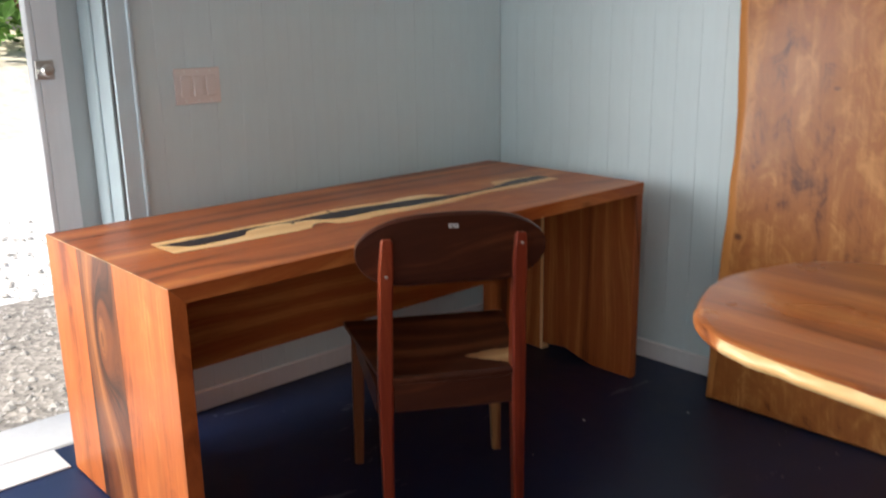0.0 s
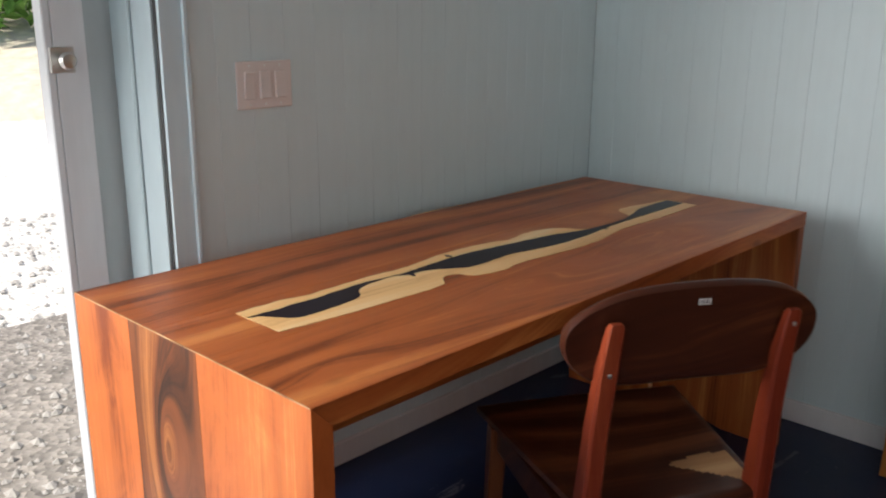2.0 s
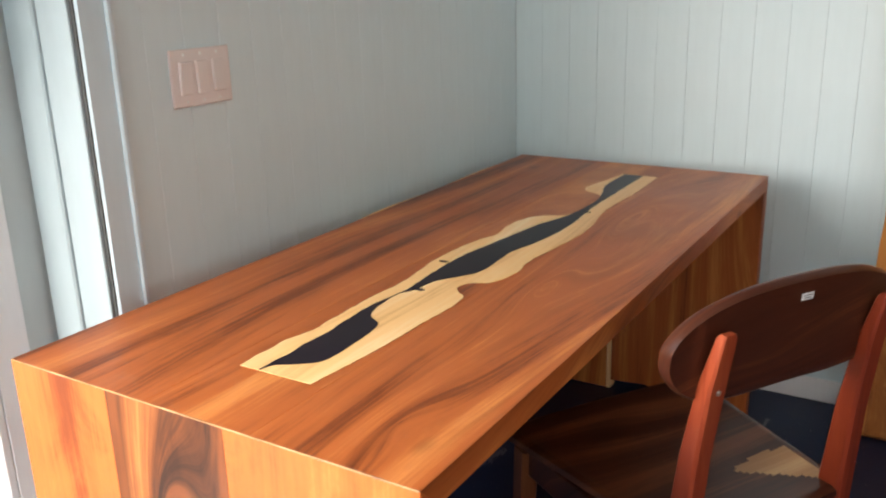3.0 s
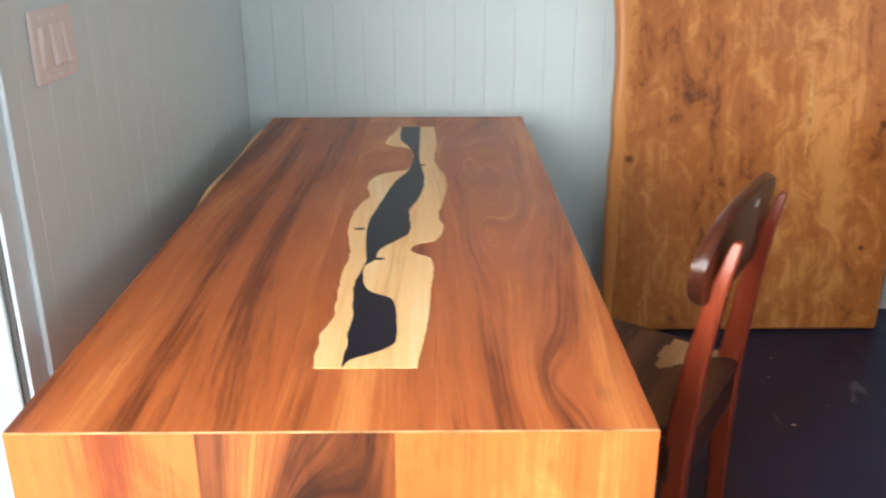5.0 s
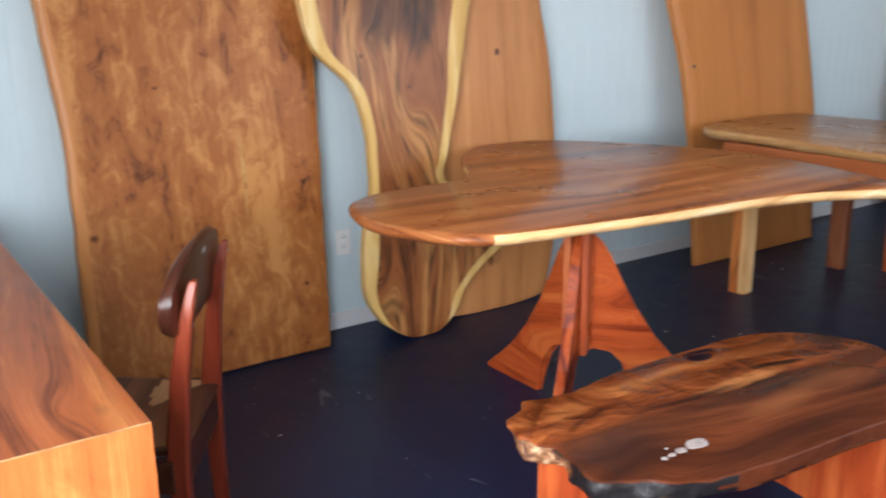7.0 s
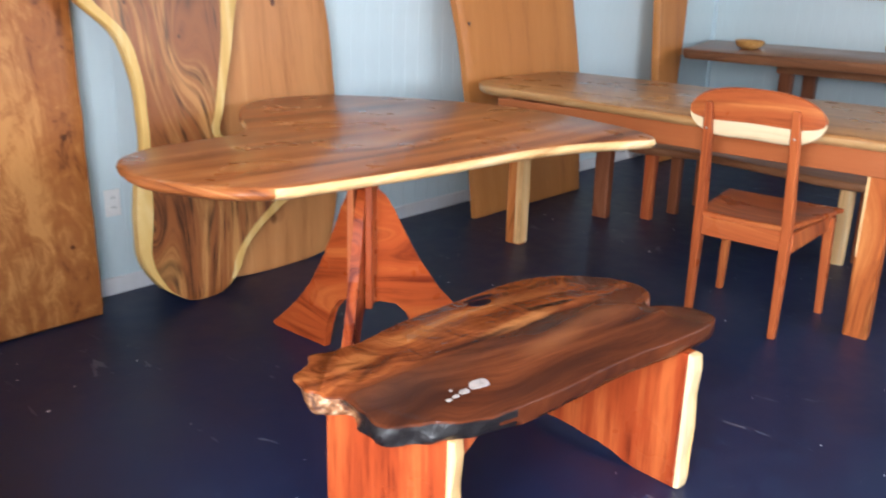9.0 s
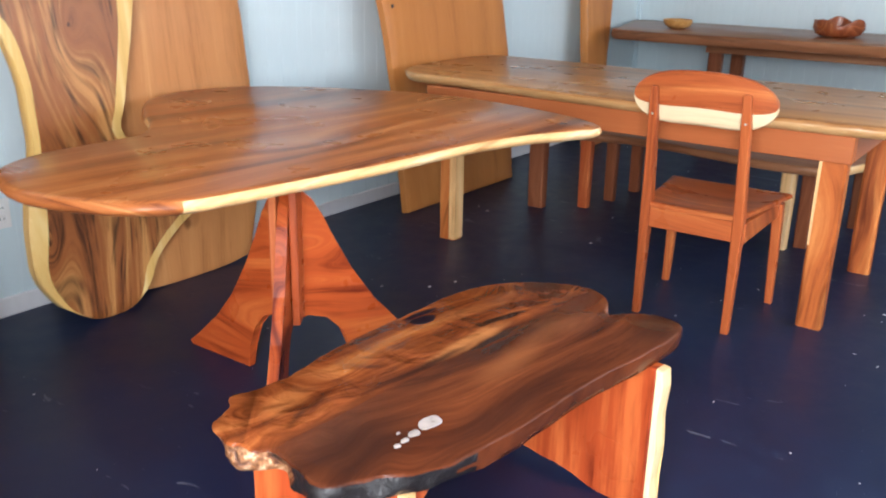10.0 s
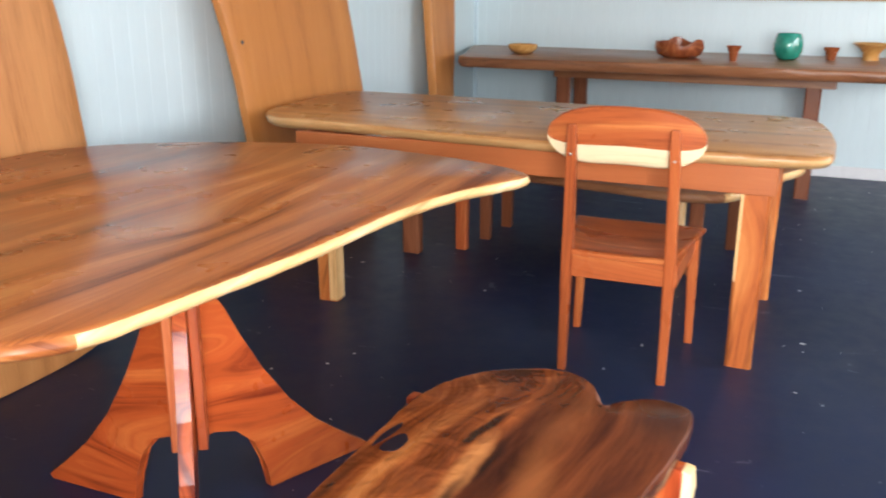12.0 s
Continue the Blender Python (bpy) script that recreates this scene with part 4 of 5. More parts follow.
# ---- slabs leaning against the north wall ----
def leaning_slab(label, left, right, height, y_foot, y_top, half, mats, bands=(0.0, 0.0), round_foot=0.0, name="wood_slab"):
    """left, right: (height, x) pairs of the two edges; bands: widths of the pale sapwood along them, as shares."""
    ob = thing(name, I4, label, "wood slab", "slabs leaning on the wall")
    us = sorted({0.0, 0.012, *([bands[0]] if bands[0] else []), *[0.012 + 0.976 * i / 14 for i in range(1, 14)], *([1 - bands[1]] if bands[1] else []), 0.988, 1.0})
    vs = spread(70, 0.006)
    tilt = Vector((0, y_top - y_foot, height)).normalized()
    out = Vector((0, -tilt.z, tilt.y))

    def at(u, v):
        z = v * height
        a = lerp_curve(left, z) + 0.006 * noise.noise(Vector((z * 7, 3, 0)))
        b = lerp_curve(right, z) + 0.006 * noise.noise(Vector((z * 7, 9, 0)))
        w = u
        for band in (bands[0], 1 - bands[1]):
            if 0 < band < 1 and abs(u - band) < 1e-6:
                w = u + 0.012 * noise.noise(Vector((z * 4, band * 20, 2)))
        x = a + (b - a) * w
        lift = round_foot * abs(2 * u - 1) ** 3 * max(0, 1 - v * 6)
        return Vector((x, 0, 0)) + Vector((0, y_foot + half, 0)) + tilt * (z / tilt.z + lift) * 1.0 + Vector((0, 0, half * tilt.y * 1.05))

    pick = lambda u, v: 1 if (u < bands[0] or u > 1 - bands[1]) else 0
    part("slab", shell(us, vs, at, half, out, pick, 0.75), mats, ob, smooth=40)
    return ob


golden = leaning_slab("wide golden-brown mottled slab leaning on the wall", [(0, 1.212), (0.45, 1.212), (0.66, 1.219), (0.95, 1.222), (1.2, 1.202), (1.45, 1.182), (1.7, 1.165)],
             [(0, 2.165), (0.04, 2.172), (0.4, 2.18), (0.9, 2.192), (1.43, 2.20), (1.7, 2.20)], 1.64, -0.20, -0.07, 0.034, [slab_gold, slab_amber], (0.035, 0.0))
leaning_slab("dark figured slab with yellow sapwood edges, flared at foot", [(0, 2.43), (0.04, 2.375), (0.092, 2.338), (0.178, 2.30), (0.285, 2.288), (0.488, 2.305), (0.674, 2.35), (0.803, 2.355), (0.95, 2.34), (1.097, 2.285), (1.218, 2.155), (1.30, 2.117), (1.45, 2.09), (2.2, 2.08)],
             [(0, 2.71), (0.06, 2.755), (0.149, 2.795), (0.253, 2.905), (0.364, 3.066), (0.43, 3.09), (0.50, 3.0), (0.60, 2.80), (0.687, 2.71), (0.766, 2.728), (0.99, 2.794), (1.216, 2.845), (1.45, 2.90), (2.2, 2.98)], 2.2, -0.325, -0.16, 0.025, [slab_figured, sapwood_gold], (0.085, 0.12), 0.05)
pale_slab = leaning_slab("pale plain slab standing behind the figured slab", [(0, 2.74), (1.2, 2.76), (2.2, 2.8)], [(0, 3.335), (0.05, 3.37), (0.4, 3.44), (0.8, 3.438), (1.0, 3.43), (1.21, 3.405), (2.2, 3.22)], 2.15, -0.215, -0.08, 0.022, [slab_plain, slab_plain], (0.0, 0.0), 0.02)
streak_line = [Vector((1.852, 0.60)), Vector((1.860, 0.66)), Vector((1.863, 0.75)), Vector((1.858, 0.84)), Vector((1.849, 0.93)), Vector((1.848, 0.84)), Vector((1.851, 0.72))]
part("pale_streak", extrude_outline(loop(streak_line, 4), 0.004, lambda p, q: Vector((p.x, -0.2 + 0.0793 * p.y + q, p.y)), 0.001), bowl_pale, golden, "pale streak in the grain")
for x, z, r in ((3.10, 1.20, 0.013), (2.98, 0.74, 0.008)):
    part("knot", extrude_outline([Vector((x + r * math.cos(a * 0.63), z + 1.3 * r * math.sin(a * 0.63))) for a in range(10)], 0.004, lambda p, q: Vector((p.x, -0.214 + 0.0628 * p.y + q, p.y)), 0.001), chair_dark, pale_slab, "small dark knot")
amber = leaning_slab("wide amber slab leaning behind the dining table", [(0, 4.38), (0.6, 4.365), (1.0, 4.325), (1.35, 4.24), (2.2, 4.0)], [(0, 5.46), (0.76, 5.475), (1.3, 5.405), (2.2, 5.25)], 2.2, -0.32, -0.09, 0.025, [slab_amber, slab_gold], (0.0, 0.0))
pin = lathe([(0.009, 0.0), (0.009, 0.004), (0.003, 0.005)], 16)
bmesh.ops.transform(pin, matrix=pose(4.372, -0.213, 1.085, 84, 0, 0), verts=pin.verts)
part("knot_plug", pin, slot_dark, amber, "small dark plug")
leaning_slab("narrow honey-coloured plank standing in the corner", [(0, 6.60), (1.3, 6.62), (2.3, 6.66)], [(0, 6.88), (0.6, 6.93), (0.9, 7.0), (1.3, 7.06), (2.3, 7.08)], 2.3, -0.26, -0.07, 0.03, [slab_amber, slab_amber], (0, 0), 0.0, "wood_plank")

# ---- the organic table on a fin pedestal ----
table = thing("pedestal_table", I4, "organic live-edge table top on three curved fins", "table")
T1 = 0.795
top_line = loop([(1.825, -1.06), (1.89, -0.925), (2.03, -0.848), (2.22, -0.83), (2.40, -0.81), (2.53, -0.68), (2.64, -0.50), (2.82, -0.28), (3.05, -0.20), (3.30, -0.27), (3.50, -0.50), (3.66, -0.85), (3.71, -1.16),
                 (3.66, -1.50), (3.58, -1.74), (3.49, -1.845), (3.36, -1.80), (3.20, -1.725), (2.95, -1.67), (2.60, -1.64), (2.33, -1.60), (2.14, -1.57), (2.02, -1.545), (1.925, -1.48), (1.85, -1.36), (1.805, -1.20)], 14)
part("tabletop", plate(top_line, T1 - 0.045, T1, 0.019, 0.016, 0.004, lambda c, n: 2 if (n.y < -0.75 and c.x > 2.0 or n.x < -0.55 and 2.47 < c.x < 2.60 and c.y > -0.8) and c.z < T1 - 0.004 else (1 if c.z < T1 - 0.01 else 0)), [table_wood, table_edge_wood, sapwood_x], table, smooth=50)
CX, CY = 2.602, -1.24
# fin outline in its own plane: out from the post, up
fin_line = [Vector((0.0, 0.22)), Vector((0.05, 0.235)), Vector((0.11, 0.215)), Vector((0.16, 0.16)), Vector((0.19, 0.08)), Vector((0.20, 0.0)), Vector((0.50, 0.0)), Vector((0.51, 0.015)), Vector((0.44, 0.07)),
            Vector((0.35, 0.15)), Vector((0.265, 0.25)), Vector((0.19, 0.37)), Vector((0.135, 0.48)), Vector((0.10, 0.56)), Vector((0.07, 0.615)), Vector((0.04, 0.645)), Vector((0.0, 0.655))]
for turn, reach in ((90, 0.98), (-24, 1.08), (216, 1.0)):
    fin = part("fin", extrude_outline([Vector((p.x * reach, p.y)) for p in fin_line], 0.033, lambda p, s: Vector((p.x, s, p.y))), pedestal_wood, table, "glossy orange-red curved fin")
    fin.matrix_basis = pose(CX, CY, 0, 0, 0, turn)
for side in (-1, 1):
    slat = part("post_board", box(-0.05, 0.085, side * 0.031 - 0.012, side * 0.031 + 0.012, 0.235, 0.75, 0.003), pedestal_post_wood, table)
    slat.matrix_basis = pose(CX, CY, 0, 0, 0, 216)
block = part("post_head", box(-0.06, 0.080, -0.019, 0.019, 0.685, 0.751, 0.003), pedestal_post_wood, table)
block.matrix_basis = pose(CX, CY, 0, 0, 0, 216)
for rz, far in ((-20, 0.60), (88, 0.36)):
    cleat = part("cleat", box(-0.22, far, -0.035, 0.035, 0.722, 0.752 if rz < 0 else 0.7515, 0.008), pedestal_post_wood, table)
    cleat.matrix_basis = pose(CX, CY, 0.0 if rz < 0 else -0.001, 0, 0, rz)

# ---- the burl coffee table ----
bench = thing("coffee_table", I4, "polished dark burl coffee table with plank legs", "coffee table")
B1 = 0.458
burl_line = loop([(1.765, -1.90), (1.86, -1.842), (1.95, -1.864), (2.05, -1.855), (2.15, -1.845), (2.27, -1.845), (2.37, -1.848), (2.46, -1.852), (2.60, -1.858), (2.72, -1.89), (2.81, -1.955), (2.875, -2.055), (2.888, -2.14), (2.852, -2.205), (2.795, -2.238),
                  (2.752, -2.258), (2.79, -2.295), (2.825, -2.37), (2.785, -2.445), (2.60, -2.436), (2.39, -2.40), (2.20, -2.385), (2.06, -2.372), (1.93, -2.34), (1.84, -2.295), (1.755, -2.235), (1.725, -2.165), (1.765, -2.075), (1.735, -2.02), (1.728, -1.965)], 8)
part("burl_top", plate(burl_line, B1 - 0.05, B1, 0.006, 0.003, lambda p: 0.003 + 0.020 * max(0.0, min(1.0, (2.05 - p.x) * 4)), lambda c, n: 0 if c.z > B1 - 0.004 or c.x > 1.97 + 0.03 * math.sin(c.z * 300 + c.y * 90) else (2 if c.y < -2.12 else 1)), [burl_wood, burl_rough, burl_black], bench, "polished burl slab with a ragged edge", smooth=60)
for x, y, a, b in ((2.015, -2.228, 0.030, 0.019), (1.963, -2.229, 0.015, 0.010), (1.932, -2.231, 0.011, 0.006), (1.908, -2.232, 0.008, 0.006), (1.945, -2.205, 0.005, 0.003)):
    stone = plate(loop([(x - a, y - 0.3 * b), (x - 0.3 * a, y + b), (x + a, y + 0.5 * b), (x + 0.5 * a, y - b)], 5), B1 - 0.003, B1 + 0.0012, 0.001)
    part("agate_inlay", stone, agate, bench, "pale stone inlay")
for pts in ([(2.382, -1.890), (2.421, -1.890), (2.458, -1.908), (2.435, -1.928), (2.389, -1.922)], [(2.39, -1.868), (2.45, -1.870), (2.50, -1.885), (2.47, -1.89), (2.42, -1.882)]):
    part("void", plate(loop(pts, 5), B1 - 0.003, B1 + 0.001, 0.0006), resin_black, bench, "black filled void")


def bench_leg(x0, y0, x1, y1, arch, thick, mat):
    """A plank leg from (x0, y0) to (x1, y1) in plan, with a sapwood edge at its second end."""
    d = Vector((x1 - x0, y1 - y0))
    w, d = d.length, d.normalized()
    nrm = Vector((d.y, -d.x))
    if arch:
        line = [Vector((0, 0)), Vector((0.06, 0)), Vector((0.085, 0.018)), Vector((0.14, 0.032)), Vector((0.22, 0.038)), Vector((0.30, 0.037)), Vector((0.34, 0.031)), Vector((0.39, 0.030)), Vector((0.44, 0.022)), Vector((0.49, 0.008)), Vector((0.52, 0.0)),
                Vector((w - 0.018, 0)), Vector((w - 0.018, 0.4045)), Vector((0, 0.4045))]
    else:
        line = [Vector((0, 0)), Vector((w - 0.018, 0)), Vector((w - 0.018, 0.4045)), Vector((0, 0.4045))]
    to = lambda p, s: Vector((x0 + d.x * p.x + nrm.x * s, y0 + d.y * p.x + nrm.y * s, p.y))
    leg = part("plank_leg", extrude_outline(line, thick, to), mat, bench, "red-striped plank leg")
    edge = [Vector((w - 0.018, 0)), Vector((w - 0.002, 0.004)), Vector((w + 0.002, 0.03)), Vector((w - 0.005, 0.10)), Vector((w + 0.003, 0.19)), Vector((w - 0.003, 0.28)), Vector((w + 0.005, 0.36)), Vector((w, 0.402)), Vector((w - 0.018, 0.4045))]
    part("sapwood_edge", extrude_outline(edge, thick + 0.002, to), sapwood_z, leg, "cream sapwood edge")


bench_leg(1.795, -1.975, 1.87, -2.295, False, 0.042, leg_striped)
bench_leg(2.725, -1.80, 2.645, -2.468, True, 0.042, leg_striped)
gusset = [Vector((0.0, 0.33)), Vector((0.13, 0.403)), Vector((0.0, 0.403))]
part("gusset", extrude_outline(gusset, 0.03, lambda p, s: Vector((1.875 + p.x, -2.27 + s, p.y))), leg_striped, bench)
part("stretcher", box(1.85, 2.66, -2.15, -2.11, 0.33, 0.4035, 0.004), leg_striped, bench)

# ---- the dining table and the bench behind it ----
dining = thing("dining_table", I4, "golden live-edge dining table on square legs", "table")
T2 = 0.80
dine_line = loop([(4.15, -0.50), (4.35, -0.36), (4.73, -0.33), (5.08, -0.36), (5.13, -0.65), (5.12, -1.2), (5.10, -1.8), (5.09, -2.3), (5.04, -2.60), (4.72, -2.69), (4.30, -2.70), (4.12, -2.66), (4.07, -2.40), (4.055, -2.0), (4.06, -1.6), (4.10, -1.1), (4.13, -0.75)], 7)
part("tabletop", plate(dine_line, T2 - 0.046, T2, 0.012, 0.018, 0.009, lambda c, n: 1 if c.z < T2 - 0.008 and n.x < -0.5 else 0), [dining_wood, dining_edge], dining, smooth=50)
part("front_apron", box(4.105, 4.13, -2.53, -0.64, 0.655, 0.7542, 0.003), dining_apron, dining, "smooth salmon-brown apron")
part("back_apron", box(4.99, 5.015, -2.53, -0.64, 0.655, 0.7542, 0.003), dining_apron, dining)
for y in (-2.52, -0.68):
    part("side_apron", box(4.13, 4.99, y - 0.012, y + 0.012, 0.66, 0.7542, 0.003), dining_apron, dining)
for x, y in ((4.165, -2.465), (4.965, -2.48), (4.19, -0.735), (4.985, -0.77)):
    leg = part("leg", bar([(x, y, 0.0, 0.032, 0.046), (x, y + 0.002, 0.25, 0.034, 0.047), (x, y, 0.5, 0.035, 0.048), (x, y, 0.752, 0.035, 0.048)]), console_leg_wood if x > 4.5 and y > -1 else dining_leg_wood, dining, smooth=35)
    if y < -2 and x < 4.5:
        part("leg_sapwood", bar([(x - 0.030, y + 0.044, 0.33, 0.003, 0.004), (x - 0.026, y + 0.044, 0.48, 0.008, 0.006), (x - 0.023, y + 0.044, 0.655, 0.014, 0.006)]), sapwood_z, leg, "cream sapwood streak")
    elif x < 4.5:
        part("leg_sapwood", box(x - 0.0375, x + 0.0365, y - 0.050, y - 0.012, 0.005, 0.70, 0.004), sapwood_z, leg, "cream sapwood face")
low = thing("low_table", I4, "low live-edge table standing behind the dining table", "table")
low_line = loop([(4.99, -0.90), (5.05, -1.3), (4.99, -1.7), (4.93, -2.05), (4.99, -2.30), (5.2, -2.40), (5.5, -2.50), (5.84, -2.61), (5.93, -2.3), (5.90, -1.6), (5.86, -0.95), (5.4, -0.86)], 7)
part("tabletop", plate(low_line, 0.405, 0.45, 0.012, 0.01, 0.006, lambda c, n: 1 if n.y < -0.55 else 0), [console_wood, sapwood_x], low, smooth=50)
for x, y, mat in ((5.085, -2.09, sapwood_z), (5.17, -2.165, console_leg_wood), (5.70, -2.30, console_leg_wood), (5.14, -0.985, pedestal_post_wood), (5.37, -1.035, console_leg_wood), (5.66, -1.06, console_leg_wood)):
    part("leg", bar([(x, y, 0, 0.025, 0.03), (x, y, 0.2, 0.027, 0.032), (x, y, 0.41, 0.028, 0.034)]), mat, low, smooth=35)
# ---- the console table on the east wall and what stands on it ----
console = thing("console_table", I4, "long dark-brown live-edge console table against the wall", "table")
C1 = 0.865
con_line = loop([(6.70, -0.34), (7.0, -0.26), (7.4, -0.14), (7.82, -0.06), (7.86, -0.5), (7.85, -1.5), (7.86, -2.6), (7.86, -3.23), (7.4, -3.25), (6.9, -3.23), (6.74, -3.20), (6.72, -2.9), (6.69, -2.4), (6.73, -1.9), (6.71, -1.4), (6.66, -0.9), (6.67, -0.55)], 7)
part("tabletop", plate(con_line, C1 - 0.07, C1, 0.012, 0.012, 0.01), console_wood, console, smooth=50)
part("front_apron", box(7.03, 7.055, -2.74, -0.92, 0.72, 0.796, 0.003), console_wood, console)
part("back_apron", box(7.62, 7.645, -2.74, -0.92, 0.72, 0.796, 0.003), console_wood, console)
for x in (7.09, 7.59):
    for y in (-2.61, -0.98):
        part("leg", bar([(x, y, 0, 0.033, 0.045), (x, y, 0.4, 0.035, 0.048), (x, y, 0.796, 0.035, 0.048)]), console_leg_wood, console, smooth=35)


def turned(name, m, profile, mat, label, category, wave=None, group="turned things on the console"):
    return tagged(make(name, lathe(profile, 44, wave), mat, None, label, 45), label, category, group), m


def stand(pair):
    pair[0].matrix_world = pair[1]
    return pair[0]


stand(turned("wooden_bowl", pose(7.12, -0.66, C1), [(0.045, 0.0), (0.078, 0.015), (0.100, 0.036), (0.106, 0.064), (0.100, 0.065), (0.085, 0.04), (0.05, 0.02), (0.005, 0.016)], bowl_pale, "small brown turned wooden bowl on the console table", "bowl"))
stand(turned("wooden_bowl", pose(7.28, -1.73, C1), [(0.10, 0.0), (0.145, 0.022), (0.165, 0.06), (0.160, 0.105), (0.150, 0.106), (0.148, 0.06), (0.11, 0.03), (0.005, 0.026)], bowl_wood, "large dark burl bowl with a wavy rim", "bowl",
             lambda r, z, a: 0.016 * math.sin(3 * a + 1) * (z > 0.09) + 0.010 * math.sin(5 * a) * (z > 0.09)))
stand(turned("wooden_cup", pose(7.10, -2.10, C1), [(0.022, 0.0), (0.024, 0.02), (0.030, 0.06), (0.048, 0.098), (0.044, 0.099), (0.026, 0.06), (0.004, 0.05)], bowl_wood, "small dark flared wooden cup on the console table", "cup"))
stand(turned("green_vase", pose(7.40, -2.42, C1), [(0.05, 0.0), (0.075, 0.02), (0.092, 0.06), (0.095, 0.10), (0.086, 0.145), (0.074, 0.172), (0.069, 0.171), (0.080, 0.14), (0.088, 0.1), (0.08, 0.05), (0.004, 0.02)], green_glaze, "glossy emerald green round vase on the console table", "vase"))
stand(turned("wooden_cup", pose(7.48, -2.69, C1), [(0.030, 0.0), (0.032, 0.02), (0.036, 0.05), (0.052, 0.082), (0.048, 0.083), (0.030, 0.05), (0.004, 0.04)], bowl_wood, "small reddish wooden cup on the console table", "cup"))
stand(turned("footed_bowl", pose(7.58, -2.935, C1), [(0.050, 0.0), (0.048, 0.02), (0.052, 0.05), (0.085, 0.085), (0.120, 0.108), (0.117, 0.112), (0.08, 0.092), (0.04, 0.066), (0.004, 0.06)], bowl_pale, "yellow-brown flared wooden bowl on a foot", "bowl"))
keepsake = thing("keepsake_box", pose(7.68, -3.16, C1, 0, 0, -6), "small wooden box with a dark carved motif", "box")
part("body", box(-0.05, 0.05, -0.105, 0.105, 0.0, 0.105, 0.003), keepsake_wood, keepsake)
part("lid", box(-0.053, 0.053, -0.108, 0.108, 0.1055, 0.135, 0.003), keepsake_wood, keepsake)
part("motif", plate(loop([(-0.03, 0.0), (0.0, 0.014), (0.035, 0.004), (0.005, -0.014)], 5), 0.0, 0.002, 0.0005), slot_dark, keepsake, "dark carved motif").matrix_basis = pose(-0.052, 0, 0.06, 90, 0, -90)

painting = thing("painting", pose(EAST, -1.675, 1.24), "long seascape painting in a tan frame", "painting")
part("canvas", box(-0.03, -0.006, -1.34, 1.34, 0.055, 0.85, 0.002), canvas_mat, painting)
part("frame_bottom", box(-0.038, -0.004, -1.355, 1.355, 0.0, 0.054, 0.003), tan_board, painting)
part("frame_top", box(-0.038, -0.004, -1.355, 1.355, 0.851, 0.9, 0.003), tan_board, painting)
for y in (-1.355, 1.341):
    part("frame_side", box(-0.038, -0.004, y, y + 0.014, 0.055, 0.85, 0.002), tan_board, painting)
tagged(make("wall_card", box(EAST - 0.006, EAST - 0.001, -3.17, -3.05, 1.20, 1.28, 0.001), label_white), "small white card fixed to the wall", "card")


def flecks(n, seed):
    """Dried flecks and chips of pale paint on the floor."""
    rng = random.Random(seed)
    bm = bmesh.new()
    for _ in range(n):
        x, y = rng.uniform(0.9, 7.6), rng.uniform(-4.2, -0.3)
        r, stretch, turn = 0.002 + 0.0075 * rng.random() ** 3, rng.uniform(0.3, 1.0), rng.uniform(0, 6.28)
        pts = []
        for a in (0, 0.9, 2.0, 3.0, 4.1, 5.2):
            q = r * rng.uniform(0.6, 1.2)
            u, v = q * math.cos(a), q * math.sin(a) * stretch
            pts.append((x + u * math.cos(turn) - v * math.sin(turn), y + u * math.sin(turn) + v * math.cos(turn)))
        low = [bm.verts.new((*p, 0.0)) for p in pts]
        high = [bm.verts.new((x + 0.8 * (p[0] - x), y + 0.8 * (p[1] - y), 0.0012)) for p in pts]
        for k in range(6):
            bm.faces.new((low[k], low[(k + 1) % 6], high[(k + 1) % 6], high[k]))
        bm.faces.new(high)
    return bm


tagged(make("paint_flecks", flecks(200, 11), plastic_white), "pale dried paint flecks on the floor", "paint flecks", kind="stuff")

# ---- the next room ----
side_table = thing("side_table", pose(9.3, -3.75, 0), "dim reddish wooden table in the next room", "table")
part("tabletop", box(-0.4, 0.45, -0.75, 0.25, 0.70, 0.75, 0.01), console_wood, side_table)
part("apron", box(-0.37, -0.34, -0.7, 0.2, 0.58, 0.70, 0.003), console_leg_wood, side_table)
for x in (-0.34, 0.40):
    for y in (-0.68, 0.16):
        part("leg", bar([(x, y, 0, 0.02, 0.02), (x, y, 0.4, 0.026, 0.026), (x, y, 0.7, 0.03, 0.03)]), console_leg_wood, side_table, smooth=35)
stand((tagged(make("wood_board", box(-0.12, 0.12, -0.35, 0.0, 0.0, 0.03, 0.006), bowl_pale), "pale wooden board lying on the side table", "board"), pose(9.2, -3.75, 0.75)))
stool = thing("stool", pose(8.75, -3.8, 0, 0, 0, 20), "dim red-brown wooden stool in the next room", "stool")
part("seat", box(-0.16, 0.16, -0.16, 0.16, 0.41, 0.45, 0.01), chair_red, stool)
for x in (-0.13, 0.13):
    for y in (-0.13, 0.13):
        part("leg", bar([(x * 1.15, y * 1.15, 0, 0.014, 0.014), (x, y, 0.41, 0.018, 0.018)]), chair_red_leg, stool, smooth=35)


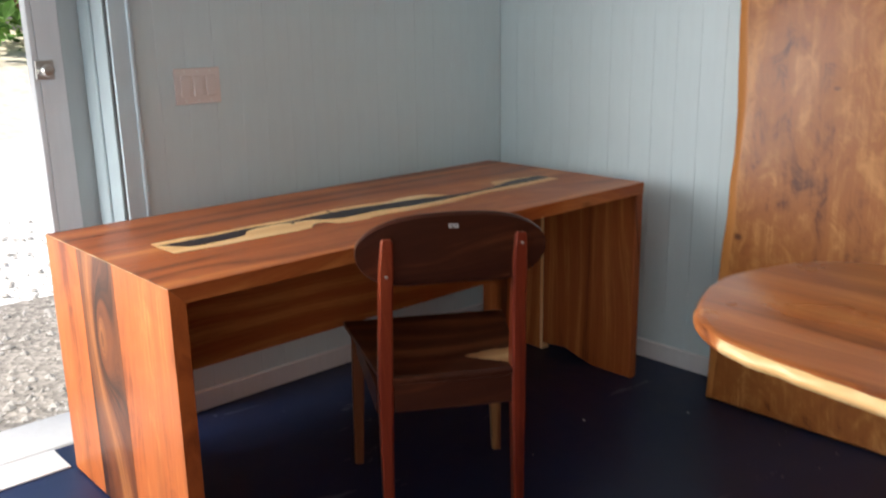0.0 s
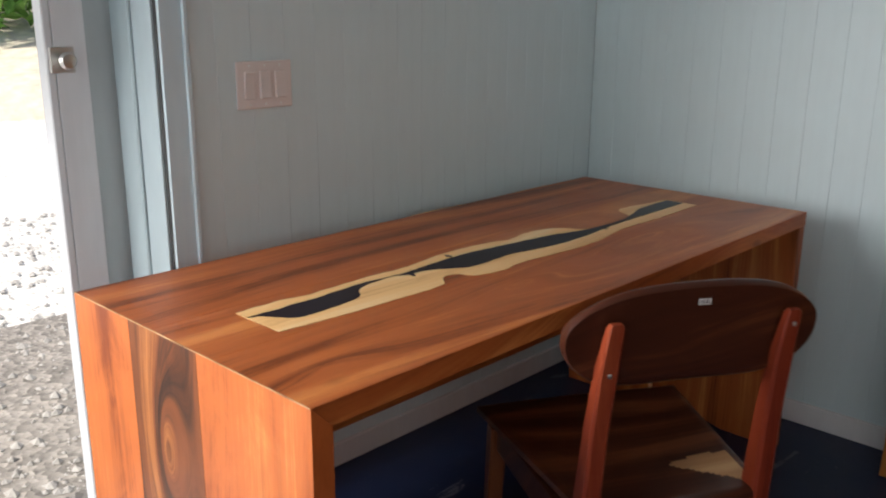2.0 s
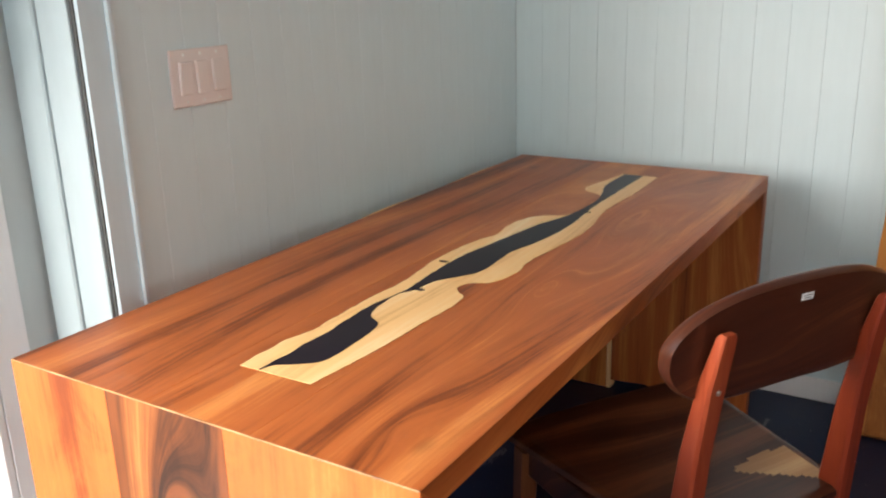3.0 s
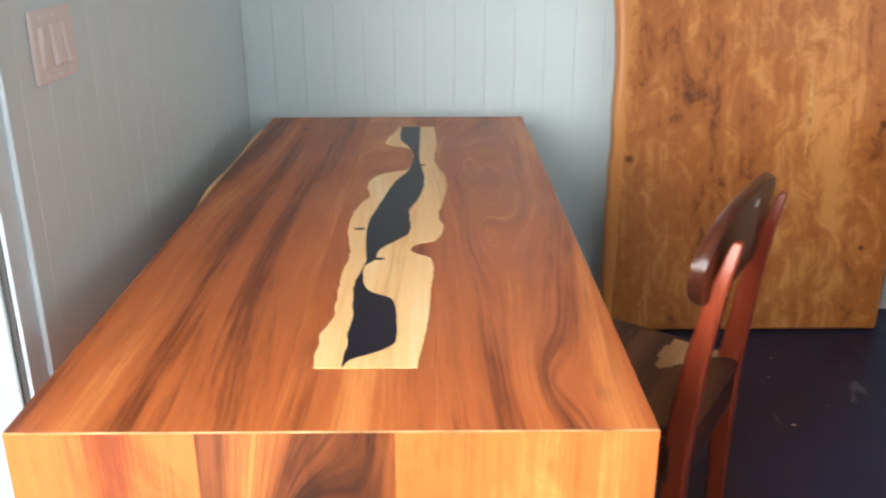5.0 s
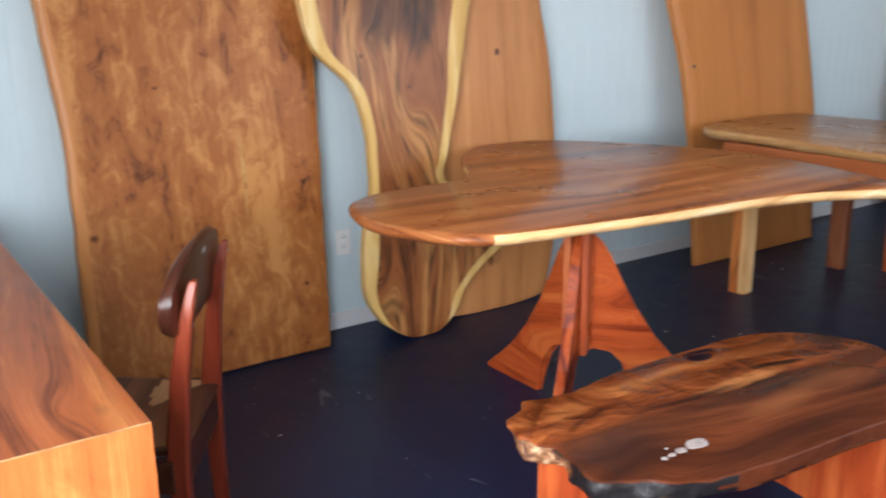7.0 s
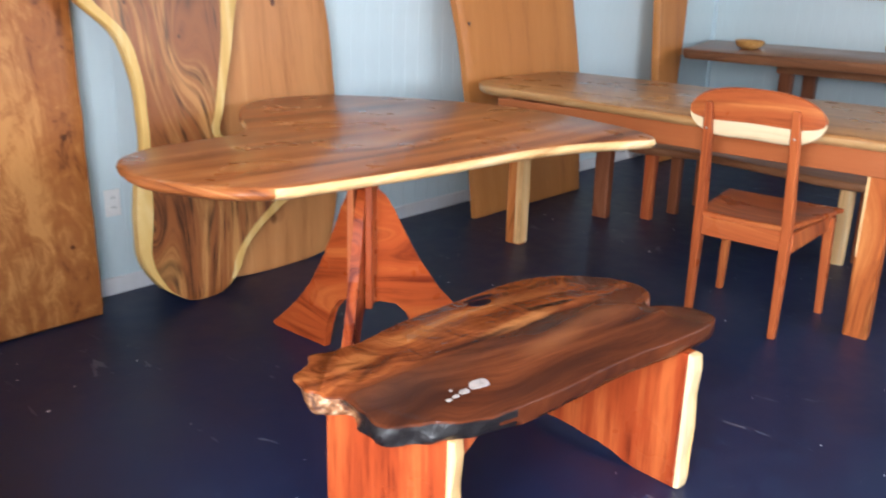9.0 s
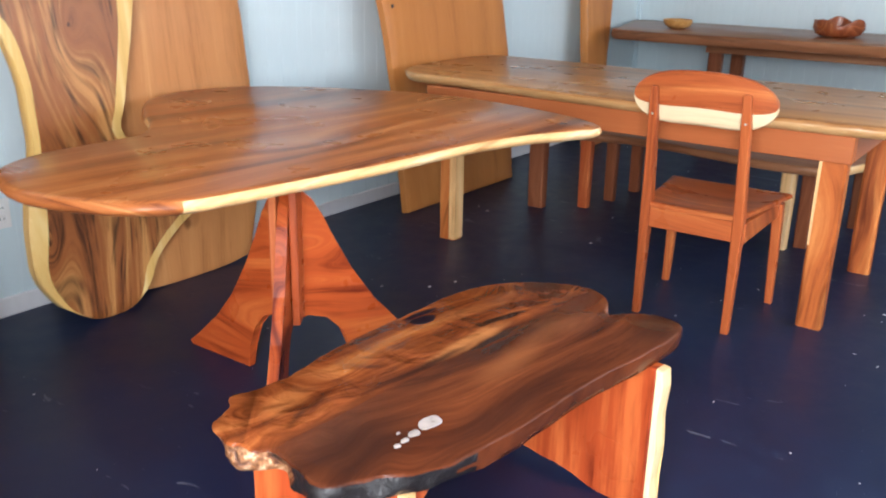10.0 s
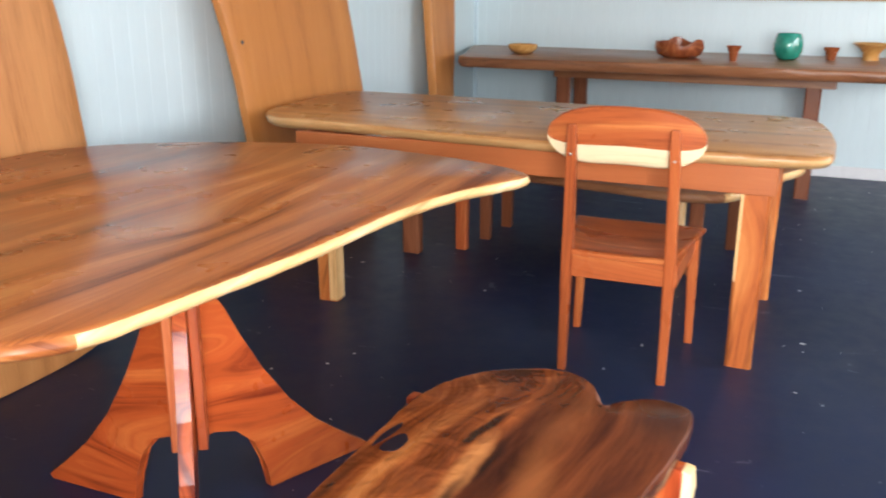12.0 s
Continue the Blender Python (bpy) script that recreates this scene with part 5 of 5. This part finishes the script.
# ---- outdoors: pebbles, bank, shrubs ----
def pebbles(n, seed):
    rng = random.Random(seed)
    bm = bmesh.new()
    for _ in range(n):
        x, y = -0.35 - 4.2 * rng.random() ** 1.6, -2.6 + 2.6 * rng.random()
        r = 0.006 + 0.022 * rng.random() ** 4
        c = Vector((x, y, -0.134 + r * 0.15))
        base = [bm.verts.new(c + Vector((r * math.cos(a) * rng.uniform(0.7, 1.3), r * math.sin(a) * rng.uniform(0.7, 1.3), 0))) for a in (0, 1.3, 2.5, 3.8, 5.1)]
        top = bm.verts.new(c + Vector((rng.uniform(-0.3, 0.3) * r, 0, r * rng.uniform(0.5, 0.9))))
        for i in range(5):
            bm.faces.new((base[i], base[(i + 1) % 5], top))
    return bm


tagged(make("pebbles", pebbles(3500, 4), pebble_mat), "loose pale pebbles strewn on the gravel", "pebbles", kind="stuff")


def bank(seed):
    bm = bmesh.new()
    rows = []
    for j in range(13):
        v = j / 12
        rows.append([bm.verts.new((-10 - 6 * v + 0.7 * noise.noise(Vector((i * 0.4, v * 3, seed))), -8 + i * 0.5, -0.18 + 1.5 * v ** 0.8 + 0.25 * noise.noise(Vector((i * 0.5, v * 4, 5))) * min(1, v * 4))) for i in range(50)])
    for a, b in zip(rows, rows[1:]):
        for i in range(49):
            bm.faces.new((a[i], a[i + 1], b[i + 1], b[i]))
    return bm


structure("bank", bank(2), bank_mat, "dry earth bank beyond the yard", "bank", 60)


def shrub(x, y, z, r, seed):
    rng = random.Random(seed)
    s = thing("shrub", pose(x, y, z), "bright green leafy shrub on the bank", "shrub", "shrubs on the bank")
    wood_bm = bmesh.new()
    for k in range(5):
        a = k * 1.256 + rng.random()
        bar([(0, 0, -0.1, 0.03, 0.03), (math.cos(a) * r * 0.3, math.sin(a) * r * 0.3, r * 0.6, 0.02, 0.02), (math.cos(a) * r * 0.5, math.sin(a) * r * 0.5, r * 1.2, 0.008, 0.008)], wood_bm)
    part("stems", wood_bm, console_leg_wood, s)
    bm = bmesh.new()
    for _ in range(900):
        d = Vector((rng.gauss(0, 1), rng.gauss(0, 1), rng.gauss(0, 0.8))).normalized() * r * rng.uniform(0.55, 1.05)
        d *= 1 + 0.35 * noise.noise(d * 1.5 + Vector((seed, 0, 0)))
        c = d + Vector((0, 0, r * 0.9))
        q = Euler((rng.uniform(-1, 1), rng.uniform(-1, 1), rng.uniform(0, 6.28))).to_matrix()
        k = r * rng.uniform(0.05, 0.1)
        tip = [c + q @ Vector(p) * k for p in ((-1.6, 0, 0), (0, -0.7, 0.15), (1.6, 0, -0.2), (0, 0.7, 0.15))]
        bm.faces.new([bm.verts.new(p) for p in tip])
    part("crown", bm, leaf_mat, s, "small bright green leaves")


for i in range(12):
    shrub(-14.5 - 2.5 * (i % 3), -6 + i * 1.5, 1.0, 1.1 + 0.25 * (i % 4), 20 + i)


# ---- wall planks ----
def plank_mesh(name, length):
    bm = box(-0.0498, 0.0498, 0.0, 0.012, 0.0, length, 0.0010)
    me = bpy.data.meshes.new(name)
    bmesh.ops.recalc_face_normals(bm, faces=bm.faces[:])
    bm.to_mesh(me)
    bm.free()
    me.materials.append(wall_paint)
    return me


def planks(wall, start, step, count, length, z0=0.0):
    me = plank_mesh("plank", length)
    for i in range(count):
        p = new("plank", me)
        p.parent = wall
        p.matrix_basis = pose(*(start[0] + step[0] * i, start[1] + step[1] * i, z0), 0, 0, start[2])


planks(wall_north, (0.05, 0.0, 0), (0.1, 0), 79, HEIGHT)
planks(wall_west, (0.0, -0.05, 90), (0, -0.1), 17, HEIGHT)
planks(wall_east, (EAST, -0.05, -90), (0, -0.1), 34, HEIGHT)
